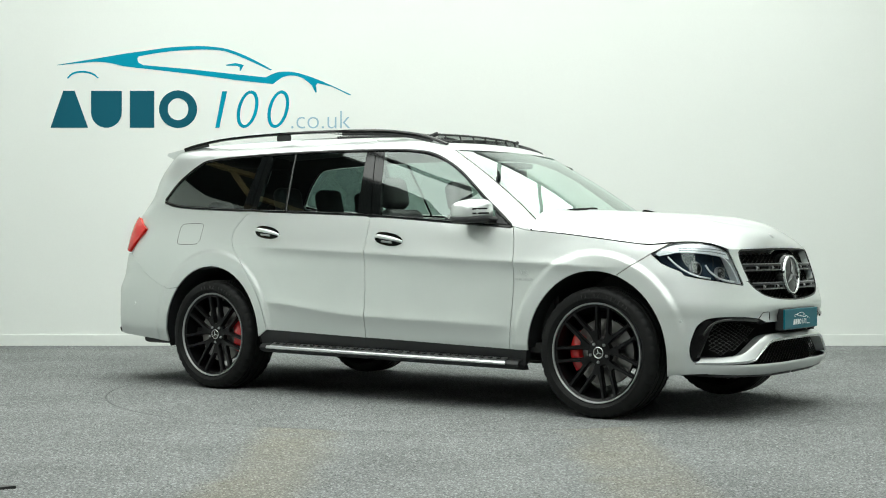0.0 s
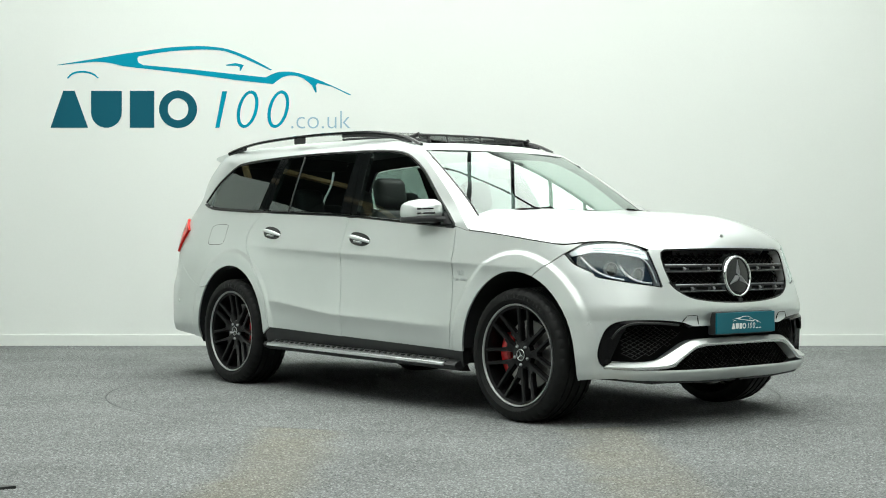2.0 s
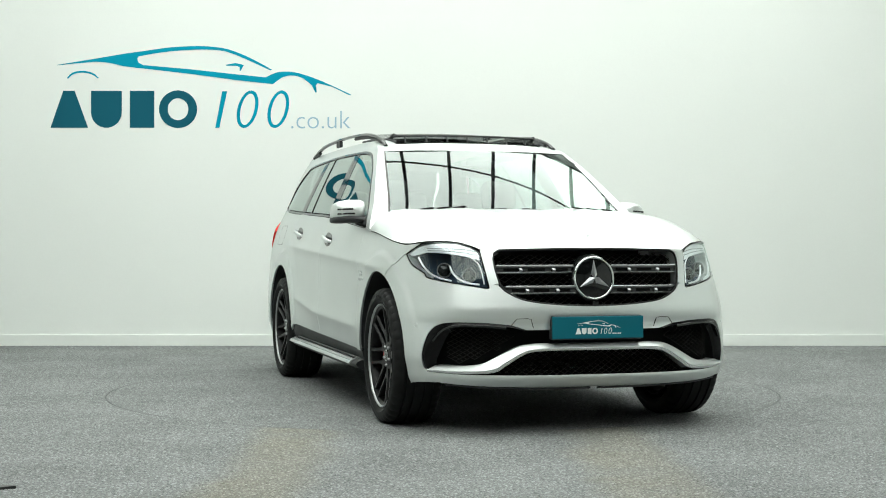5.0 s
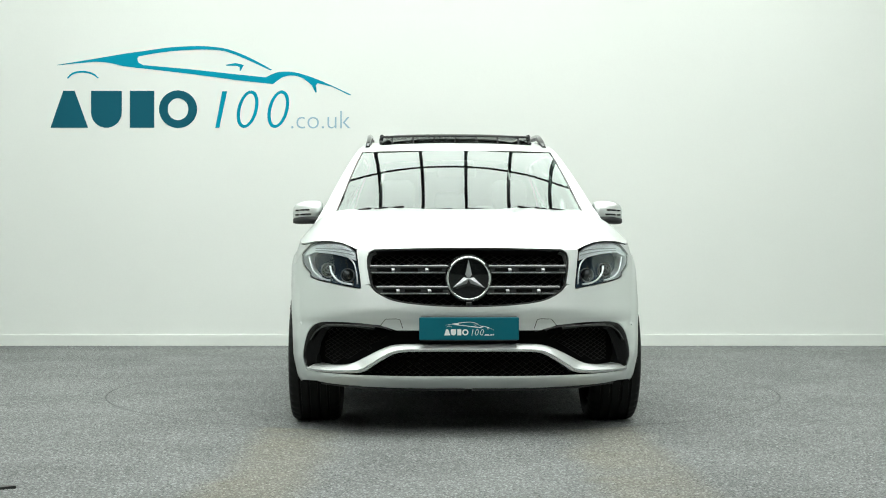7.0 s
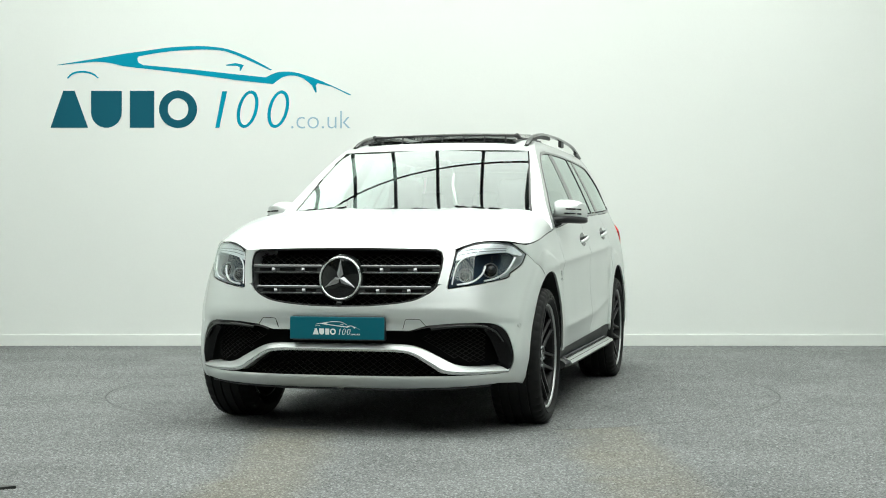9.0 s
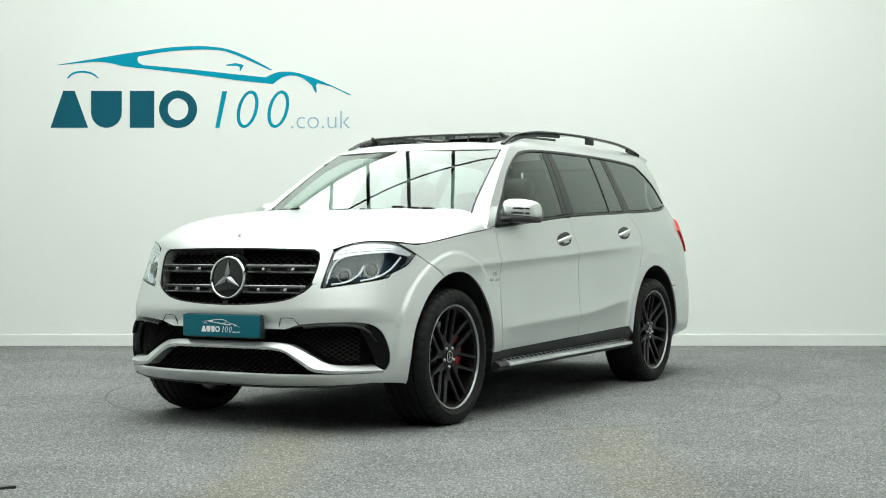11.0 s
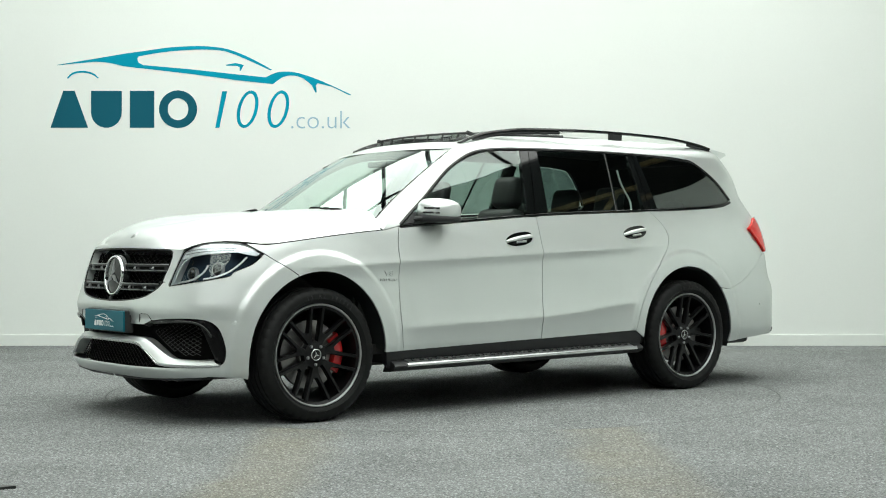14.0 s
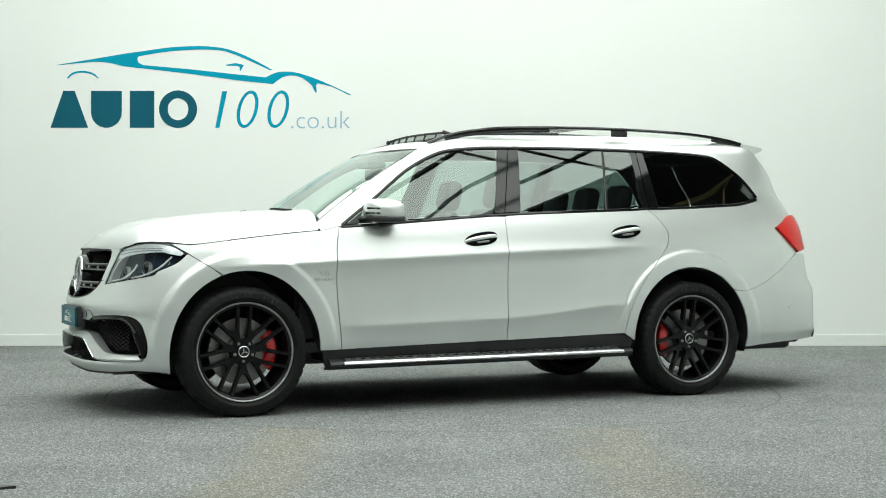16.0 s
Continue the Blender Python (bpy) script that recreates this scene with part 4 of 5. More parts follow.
        for i in range(len(rows) - 1):
            for k in range(6):
                bm.faces.new((rows[i][k], rows[i][k + 1], rows[i + 1][k + 1], rows[i + 1][k]))
        bmesh.ops.recalc_face_normals(bm, faces=bm.faces[:])
        wing = part("splitter_wing", smooth(bm, 22), M_PAINT, car)
        strip("wing_trim", [(on_front(s * y, z - 0.004, 0.004 + 0.012 * (1 - step(0.3, 0.7, y))), Vector((0.9, 0, -0.43))) for y, z in bot], 0.012, 0.003, M_CHROME, wing, "thin polished strip")
        edge_ = [fy(s * y, z) for y, z in ((0.02, 0.255), (0.3, 0.256), (0.6, 0.266), (0.78, 0.279))]
        strip("lip_edge", [(skin(u, z) + Vector((0, 0, -0.006)), skin_normal(u, z)) for u, z in edge_], 0.012, 0.004, M_PLASTIC, car, "black lower lip edge")
        part("undertray", box_bm(1.9, 2.42, s * 0.02, s * 0.60, 0.245, 0.268, 0.004), M_PLASTIC, car)
        for y, z, nm in ((0.40, 0.60, "tow_cover"),):
            loop = [(y - 0.055, z - 0.028), (y - 0.04, z + 0.018), (y - 0.02, z + 0.022), (y + 0.035, z + 0.02), (y + 0.07, z - 0.022)]
            strip(nm, [(on_front(s * a, b, 0.0), skin_normal(fy(s * a, b)[0], b)) for a, b in loop], 0.003, 0.0008, M_SHADE_JOINT, car, "thin tow cover joint")
        c0 = on_skin(2.234, 0.581, s)
        n0 = skin_normal(s * sx(2.234, 0.581)[0], 0.581)
        for pos, nn in ((c0, n0), (on_skin(-2.2, 0.585, s), skin_normal(s * sx(-2.2, 0.585)[0], 0.585))):
            bm = lathe([(0.0, 0.003), (0.008, 0.0028), (0.0085, 0.0005), (0.010, 0.0005), (0.0115, 0.002), (0.0125, 0.0)], 20, "X")
            bmesh.ops.transform(bm, matrix=Matrix.Translation(pos) @ nn.to_track_quat("X", "Z").to_matrix().to_4x4(), verts=bm.verts[:])
            part("parking_sensor", smooth(bm), M_PAINT, car)


def show_plate(car):
    """Teal dealer plate; its emblem and name drawn as plain shapes."""
    holder = part("plate_holder", box_bm(2.52, 2.578, -0.255, 0.255, 0.508, 0.636, 0.008), M_PLASTIC, car)
    pl = part("show_plate", box_bm(2.577, 2.588, -0.26, 0.26, 0.514, 0.632, 0.004), M_PLATE, car, "teal dealer show plate with white emblem shapes")
    place = lambda a, b, h: Vector((2.588 + h, (a - 745) * 0.000194, 0.620 - b * 0.000194))
    for nm, outline in emblem_shapes():
        part(nm, extruded(outline, place, 0.0012), M_WHITE, pl)


def ellipse(cx, cy, rx, ry, n=24, skew=0.0):
    return [(cx + rx * math.cos(k * math.tau / n) - skew * ry * math.sin(k * math.tau / n), cy + ry * math.sin(k * math.tau / n)) for k in range(n)]


def ring_shape(outer, inner):
    return outer + outer[:1] + inner[:1] + inner[1:][::-1] + inner[:1]


def emblem_shapes():
    """The dealer's mark as plain shapes, in units of 2.28 mm: a car sweep, solid blocks, slanted rings, small bars."""
    up = cr([(100, 141), (265, 114), (400, 91), (480, 80), (600, 63), (700, 57), (780, 58), (860, 69), (940, 98), (1010, 133), (1062, 162)], 3)
    back = cr([(1055, 165), (990, 135), (920, 104), (850, 79), (770, 72), (690, 74), (600, 81), (530, 91), (468, 102)], 3)
    nose = cr([(462, 112), (466, 128), (487, 141)], 3) + [(700, 160), (900, 182), (1035, 196)] + cr([(1045, 190), (1080, 175), (1120, 170), (1180, 177), (1280, 211), (1415, 273)], 3)
    under = [(1410, 277), (1330, 238), (1265, 222), (1258, 232), (1262, 262), (1256, 264)] + cr([(1240, 232), (1200, 200), (1155, 188), (1110, 195), (1066, 226)], 3) + cr([(900, 208), (700, 181), (500, 158), (400, 146), (350, 134), (290, 127), (230, 130), (110, 141.5)], 3)
    arch = cr([(148, 199), (170, 176), (215, 166), (262, 176), (290, 198)], 3) + cr([(286, 201), (258, 183), (215, 175), (174, 183), (152, 202)], 3)
    flick = [(855, 140), (900, 132), (936, 141), (930, 152), (922, 168), (917, 166), (918, 150), (905, 145), (860, 144)]
    cup = [(255, 256), (392, 256)] + [(323.5 + 68.5 * math.cos(a), 352 + 69 * math.sin(a)) for a in np.linspace(0, math.pi, 14)]
    shapes = [("sweep", up + back + nose + under), ("arch", arch), ("flick", flick),
              ("block", [(131, 256), (182, 256), (242, 421), (74, 421)]), ("block", cup), ("block", [(428, 256), (537, 256), (537, 421), (428, 421)])]
    shapes.append(("disc", ring_shape(ellipse(643, 338, 85, 84, 32), ellipse(643, 338, 46, 49, 32))))
    shapes.append(("slant", [(840, 258), (862, 258), (827, 421), (809, 421)]))
    for c in (953, 1090):
        shapes.append(("slant", ring_shape(ellipse(c, 338, 46, 84, 28, 0.2), ellipse(c, 338, 31, 70, 28, 0.2))))
    for a, b in ((1147, 1157), (1172, 1212), (1222, 1272), (1285, 1295), (1317, 1357), (1374, 1411)):
        z = 413 if b - a < 12 else 393
        shapes.append(("mark", [(a, z), (b, z), (b, 424), (a, 424)]))
    return shapes


def tri(bm):
    bm.normal_update()
    bmesh.ops.triangulate(bm, faces=bm.faces[:], ngon_method="EAR_CLIP")
    return bm


def wall_emblem():
    sign = tagged(new("wall_sign"), "large teal and dark petrol vinyl emblem on the white wall", "sign")
    sign.location = (-4.1645, WALL_Y - 0.001, 3.1805)
    place = lambda a, b, h: Vector((a * 0.0022826, -h, -b * 0.0022826))
    for nm, outline in emblem_shapes():
        if nm == "mark":
            continue
        m = M_NAVY if nm in ("block", "disc") else M_TEAL
        part(nm, tri(extruded(outline, place, 0.002)), m, sign)


    # the thin pale suffix
    cu = bpy.data.curves.new("lettering", "FONT")
    cu.body, cu.size, cu.extrude, cu.offset, cu.resolution_u = ".co.uk", 1.0, 0.01, -0.012, 4
    tmp = new("tmp", cu)
    me = bpy.data.meshes.new_from_object(tmp)
    bpy.data.objects.remove(tmp)
    co = np.array([v.co for v in me.vertices])
    lo, hi = co.min(axis=0), co.max(axis=0)
    sxx, szz = 264 / (hi[0] - lo[0]) * 0.0022826, 78 / (hi[1] - lo[1]) * 0.0022826
    for v in me.vertices:
        x, y, z = v.co
        v.co = (1147 * 0.0022826 + (x - lo[0]) * sxx, -0.001 - 0.1 * (z - lo[2]), -424 * 0.0022826 + (y - lo[1]) * szz)
    part("suffix_lettering", me, M_PALE, sign, "thin pale blue lettering")


def headlamps(car):
    for s in (1, -1):
        pts = [fy(0.578, 0.86), fy(0.596, 0.972)] + cr([fy(0.63, 0.998), fy(0.68, 1.018), fy(0.74, 1.0265), sx(2.20, 1.0265), sx(2.145, 1.019), sx(2.105, 0.996), sx(2.05, 0.96)], 4) + lamp_low()[1:]
        pts = [(s * u, z) for u, z in pts]
        box = panel("headlamp", inset(pts, 0.004), M_LAMPBOX, car, off=-0.075, cell=(0.05, 0.05), depth=0, mirror=False, label="clear headlamp with twin projectors and daylight strips")[0]
        lens = panel("lens", inset(pts, 0.003), M_LENS, box, off=0.0, cell=(0.03, 0.03), depth=0.0, mirror=False)[0]
        lens.visible_shadow = False
        loop = [(skin(u, z) - skin_normal(u, z) * 0.004, skin_normal(u, z)) for u, z in pts]
        strip("lamp_seal", loop + loop[:1], 0.003, 0.002, M_GLOSS, box)
        wall = bmesh.new()
        a = [wall.verts.new(skin(u, z) - skin_normal(u, z) * 0.004) for u, z in pts]
        b = [wall.verts.new(skin(u, z) - skin_normal(u, z) * 0.08) for u, z in pts]
        for i in range(len(pts)):
            wall.faces.new((a[i - 1], a[i], b[i], b[i - 1]))
        part("lamp_wall", wall, M_REFLECT, box)
        for y, z, r in ((0.665, 0.862, 0.034), (0.785, 0.888, 0.036)):
            c, n0 = on_front(s * y, z, -0.05), skin_normal(fy(s * y, z)[0], z).lerp(Vector((1, 0, 0)), 0.6)
            bm = lathe([(0.0, 0.030), (r * 0.5, 0.026), (r * 0.85, 0.012), (r * 0.95, 0.0)], 28, "X")
            turn = Matrix.Translation(c) @ n0.to_track_quat("X", "Z").to_matrix().to_4x4()
            bmesh.ops.transform(bm, matrix=turn, verts=bm.verts[:])
            part("projector", smooth(bm, 50), M_GLOSS, box, "dark glass projector")
            bm = lathe([(r * 0.95, 0.002), (r * 1.0, 0.012), (r * 1.1, 0.012), (r * 1.14, -0.01)], 28, "X")
            bmesh.ops.transform(bm, matrix=turn, verts=bm.verts[:])
            part("projector_ring", smooth(bm, 50), M_STAR, box)
        for hook, r in (([(0.745, 0.900), (0.735, 0.862), (0.705, 0.828), (0.665, 0.810), (0.615, 0.803)], 0.0078), ([(0.872, 0.945), (0.858, 0.900), (0.835, 0.862), (0.795, 0.835), (0.745, 0.822)], 0.0078), ([(0.640, 0.945), (0.612, 0.915), (0.598, 0.87), (0.590, 0.805)], 0.006)):
            path = [on_front(s * y, z, -0.014) for y, z in cr(hook, 4)]
            part("daylight_strip", smooth(tube(path, r * 0.7, 8)), M_REFLECT, box, "pale daylight strip")
        # bright panel added in place of the ceiling mirrored by the upper lens
        brow = [fy(0.600, 0.930), fy(0.604, 0.968)] + cr([fy(0.635, 0.994), fy(0.685, 1.013), fy(0.74, 1.021), sx(2.20, 1.018), sx(2.14, 1.006), sx(2.105, 0.988), sx(2.07, 0.964)], 3) + cr([sx(2.09, 0.950), sx(2.15, 0.962), fy(0.83, 0.972), fy(0.74, 0.965), fy(0.66, 0.95)], 3)
        panel("upper_reflection", [(s * u, z) for u, z in brow], M_REFLECT, box, off=-0.010, cell=(0.03, 0.03), depth=0.008, mirror=False, label="bright upper panel standing in for the lens's ceiling reflection")
        for za, zb, z2 in ((0.957, 0.972, 0.980), (0.975, 0.990, 0.992)):
            rib = cr([(0.61, za), (0.68, zb), (0.76, z2), (0.83, z2 + 0.002)], 4)
            strip("reflector_rib", [(on_front(s * y, z, -0.009), skin_normal(fy(s * y, z)[0], z)) for y, z in rib], 0.004, 0.0015, M_STAR, box)


def tail_lamps(car):
    lamp = side([(-2.125, 1.135), (-2.28, 1.215), (-2.35, 1.222), (-2.42, 1.20), (-2.44, 1.1), (-2.42, 0.985), (-2.32, 0.965), (-2.25, 1.02)])
    for ob in panel("tail_lamp", lamp, M_REDLENS, car, off=0.018, cell=(0.03, 0.03), depth=0.02, label="red tail lamp"):
        pass
    for s in (1, -1):
        pth = [(on_skin(x, z, s, 0.007), skin_normal(s * sx(x, z)[0], z)) for x, z in ((-2.39, 1.085), (-2.43, 1.085))]
        strip("reverse_lens", pth, 0.022, 0.002, M_WHITE, car, "white reversing lens")
        bm = tube([Vector((-2.40, s * 0.58, 0.38)), Vector((-2.60, s * 0.58, 0.38))], 0.05, 16, flat=0.6)
        part("tail_pipe", smooth(bm), M_GLOSS, car, "black tail pipe")
        strip("corner_blade", [(on_skin(x, z, s, 0.004), skin_normal(s * sx(x, z)[0], z)) for x, z in cr([(-2.60, 0.53), (-2.60, 0.46), (-2.585, 0.40), (-2.52, 0.375)], 4)], 0.035, 0.008, M_PLASTIC, car, "black rear corner blade")
    part("diffuser", box_bm(-2.63, -2.3, -0.50, 0.50, 0.30, 0.42, 0.03), M_PLASTIC, car)


def beam(bm, path, sections):
    """A chamfered bar; path of (point, across, out), sections of (width, depth)."""
    rows = []
    for (p, w, o), (a, d) in zip(path, sections):
        rows.append([bm.verts.new(p + w * x + o * y) for x, y in ((-a * 0.8, -d), (-a, -d * 0.25), (-a * 0.45, 0), (a * 0.45, 0), (a, -d * 0.25), (a * 0.8, -d))])
    for i in range(len(rows) - 1):
        for k in range(6):
            bm.faces.new((rows[i][k], rows[i][(k + 1) % 6], rows[i + 1][(k + 1) % 6], rows[i + 1][k]))
    bm.faces.new(rows[0]), bm.faces.new(rows[-1][::-1])


def make_meshes():
    """Shared wheel meshes; y points out of the car."""
    out = {}

    def keep(name, bm, m):
        me = bpy.data.meshes.new(name)
        bm.normal_update()
        bm.to_mesh(me)
        bm.free()
        me.materials.append(m)
        out[name] = me
    # tyre with grooves and shoulder sipes
    prof = [(0.286, 0.100), (0.2935, 0.116), (0.302, 0.130), (0.318, 0.1405), (0.3185, 0.1425), (0.324, 0.1425), (0.3245, 0.1405), (0.345, 0.140), (0.362, 0.1345), (0.374, 0.124), (0.3805, 0.108)]
    groove = []
    for g in (0.078, 0.028, -0.028, -0.078):
        groove += [(0.3835, g + 0.008), (0.3745, g + 0.006), (0.3745, g - 0.006), (0.3835, g - 0.008)]
    prof += groove + [(r, -a) for r, a in prof[::-1]]
    n = 168
    bm = bmesh.new()
    rings = []
    for i, (r, a) in enumerate(prof):
        sipe = i in (8, 9, 10) or i in (len(prof) - 9, len(prof) - 10, len(prof) - 11)
        ring = []
        for k in range(n):
            rr = r - (0.006 if sipe and k % 4 == 0 else 0)
            ring.append(bm.verts.new((rr * math.cos(k * math.tau / n), a, rr * math.sin(k * math.tau / n))))
        rings.append(ring)
    for i in range(len(rings) - 1):
        for k in range(n):
            bm.faces.new((rings[i][k], rings[i][(k + 1) % n], rings[i + 1][(k + 1) % n], rings[i + 1][k]))
    bmesh.ops.recalc_face_normals(bm, faces=bm.faces[:])
    keep("tyre", smooth(bm, 28), M_RUBBER)
    # barrel and spokes
    bm = lathe([(0.283, 0.118), (0.268, 0.108), (0.262, 0.085), (0.252, 0.02), (0.245, -0.08), (0.262, -0.12), (0.27, -0.12)], 72)
    hub = lathe([(0.0, 0.088), (0.05, 0.088), (0.075, 0.083), (0.082, 0.06), (0.082, 0.0)], 40)
    me = bpy.data.meshes.new("tmp")
    hub.to_mesh(me)
    hub.free()
    bm.from_mesh(me)
    bmesh.ops.recalc_face_normals(bm, faces=bm.faces[:])
    keep("wheel", smooth(bm, 30), M_RIM)
    arm = [(0.03, 0.018), (0.075, 0.021), (0.105, 0.027), (0.125, 0.034), (0.17, 0.0545), (0.215, 0.0735), (0.258, 0.094), (0.268, 0.072), (0.222, 0.0515), (0.175, 0.031), (0.135, 0.009)]
    outline = arm + [(r, -d) for r, d in arm[::-1]]
    high = lambda r: 0.084 + 0.032 * step(0.08, 0.30, r)
    bm = bmesh.new()
    low = [bm.verts.new((r, high(r) - 0.036, d)) for r, d in outline]
    mid = [bm.verts.new((r, high(r) - 0.009, d)) for r, d in outline]
    top = [bm.verts.new((r, high(r), d)) for r, d in inset(outline, 0.0045)]
    n = len(outline)
    for k in range(n):
        bm.faces.new((low[k], low[(k + 1) % n], mid[(k + 1) % n], mid[k])), bm.faces.new((mid[k], mid[(k + 1) % n], top[(k + 1) % n], top[k]))
    bm.faces.new(top)
    bm.faces.new(low[::-1])
    tri(bm)
    bmesh.ops.recalc_face_normals(bm, faces=bm.faces[:])
    keep("spoke", bm, M_RIM)
    keep("rim_lip", smooth(lathe([(0.282, 0.116), (0.2835, 0.124), (0.2865, 0.1275), (0.2915, 0.1275), (0.2945, 0.123), (0.2945, 0.108)], 96), 50), M_LIP)
    keep("hub_cap", smooth(lathe([(0.0, 0.094), (0.025, 0.093), (0.029, 0.094), (0.034, 0.093), (0.036, 0.086)], 32), 30), M_GLOSS)
    bm = bmesh.new()
    ringb = lathe([(0.028, 0.0935), (0.031, 0.0955), (0.034, 0.0935)], 32)
    me = bpy.data.meshes.new("tmp")
    ringb.to_mesh(me)
    ringb.free()
    bm.from_mesh(me)
    for k in range(3):
        a = radians(75 + 120 * k)
        q = lambda r, d: bm.verts.new((r * math.cos(a + d), 0.0955, r * math.sin(a + d)))
        bm.faces.new((q(0.028, 0), q(0.004, 1.0), q(0.004, -1.0)))
    bmesh.ops.recalc_face_normals(bm, faces=bm.faces[:])
    keep("cap_emblem", bm, M_SATIN)
    bm = lathe([(0.0, 0.02), (0.007, 0.019), (0.010, 0.014), (0.0105, 0.0)], 6)
    keep("wheel_bolt", bm, M_STAR)
    bm = lathe([(0.09, 0.012), (0.195, 0.012), (0.197, 0.0), (0.195, -0.02), (0.09, -0.02)], 64)
    hole = lathe([(0.0, 0.045), (0.088, 0.043), (0.092, 0.012), (0.092, -0.02)], 40)
    me = bpy.data.meshes.new("tmp")
    hole.to_mesh(me)
    hole.free()
    bm.from_mesh(me)
    keep("brake_disc", smooth(bm, 30), M_DISC)
    bm = bmesh.new()
    rows = []
    for k in range(9):
        a = radians(-34 + 68 * k / 8)
        e = 1 - 0.25 * abs(k - 4) / 4
        rows.append([bm.verts.new((r * math.cos(a), y, r * math.sin(a))) for r, y in ((0.145, -0.03), (0.14, 0.03 * e), (0.152, 0.047 * e), (0.19, 0.05 * e), (0.212, 0.038 * e), (0.215, -0.03))])
    for k in range(8):
        for m in range(6):
            bm.faces.new((rows[k][m], rows[k][(m + 1) % 6], rows[k + 1][(m + 1) % 6], rows[k + 1][m]))
    bm.faces.new(rows[0]), bm.faces.new(rows[-1][::-1])
    bmesh.ops.recalc_face_normals(bm, faces=bm.faces[:])
    keep("brake_caliper", smooth(bm, 35), M_RED)
    out["characters"] = []
    for k, ch in enumerate("295/40 ZR 21"):
        if ch == " ":
            continue
        cu = bpy.data.curves.new("lettering", "FONT")
        cu.body, cu.size, cu.extrude, cu.align_x, cu.align_y = ch, 0.030, 0.0012, "CENTER", "CENTER"
        cu.resolution_u = 1
        tmp = new("tmp", cu)
        me = bpy.data.meshes.new_from_object(tmp)
        bpy.data.objects.remove(tmp)
        a = radians(128 - 4.8 * k)
        # outward face: local x runs clockwise as seen from outside
        me.transform(Matrix(((-math.sin(a), math.cos(a), 0, 0.334 * math.cos(a)), (0, 0, 1, 0.1412), (math.cos(a), math.sin(a), 0, 0.334 * math.sin(a)), (0, 0, 0, 1))))
        out["characters"].append(me)
    return out


def wheels(car):
    me = make_meshes()
    for ax, x in enumerate((1.721, -1.372)):
        for s in (1, -1):
            w = part("wheel", me["wheel"], M_RIM, car, "satin black seven twin-spoke alloy wheel with bright lip")
            w.location, w.rotation_euler = (x, s * 0.842, 0.3832), (0, 0, 0 if s > 0 else math.pi)
            for nm in ("tyre", "rim_lip", "hub_cap", "cap_emblem"):
                part(nm, me[nm], M_RIM, w)
            for k in range(7):
                part("spoke", me["spoke"], M_RIM, w).rotation_euler = (0, -radians((98 if (ax, s) == (0, -1) else 90) + 180 / 7 + k * 360 / 7), 0)
            for raised in me["characters"]:
                part("sidewall_character", raised, M_MARK, w)
            for k in range(5):
                b = part("wheel_bolt", me["wheel_bolt"], M_SATIN, w)
                a = radians(56 + 72 * k)
                b.location = (0.056 * math.cos(a), 0.078, 0.056 * math.sin(a))
            d = part("brake_disc", me["brake_disc"], M_DISC, w)
            d.location = (0, 0.01, 0)
            c = part("brake_caliper", me["brake_caliper"], M_RED, w, "red multi-piston brake caliper")
            c.location = (0, 0.012, 0)
            back = (ax == 0)                       # calipers sit behind the front hubs, ahead of the rear ones
            c.rotation_euler = (0, math.pi if back == (s > 0) else 0, 0)
    # dark arch linings and underbody
    for i, (ax, az) in enumerate(ARCHES):
        for s in (1, -1):
            bm = bmesh.new()
            rows = []
            for k in range(25):
                a = radians((-12 if i == 0 else -5) + (190 if i == 0 else 197) * k / 24)
                e = sx(ax + 0.455 * math.cos(a), az + 0.484 * math.sin(a))
                p = skin(s * e[0], e[1])
                rows.append([bm.verts.new(v) for v in (p - Vector((0, s * 0.004, 0)), Vector((ax + 0.47 * math.cos(a), s * 0.80, az + 0.495 * math.sin(a))), Vector((ax + 0.46 * math.cos(a), s * 0.45, az + 0.48 * math.sin(a))))])
            for k in range(24):
                for m in range(2):
                    bm.faces.new((rows[k][m], rows[k][m + 1], rows[k + 1][m + 1], rows[k + 1][m]))
            inner = [r[2] for r in rows]
            bm.faces.new(inner)
            part("arch_liner", smooth(bm, 50), M_PLASTIC, car, "black wheel arch liner")
    part("underbody", box_bm(-2.45, 2.25, -0.62, 0.62, 0.27, 0.37, 0.03), M_PLASTIC, car)
    part("chassis", box_bm(-0.86, 1.2, -0.88, 0.88, 0.30, 0.40, 0.02), M_PLASTIC, car)
    for x in (1.721, -1.372):
        part("axle", smooth(tube([Vector((x, -0.75, 0.38)), Vector((x, 0.75, 0.38))], 0.06, 10)), M_PLASTIC, car)


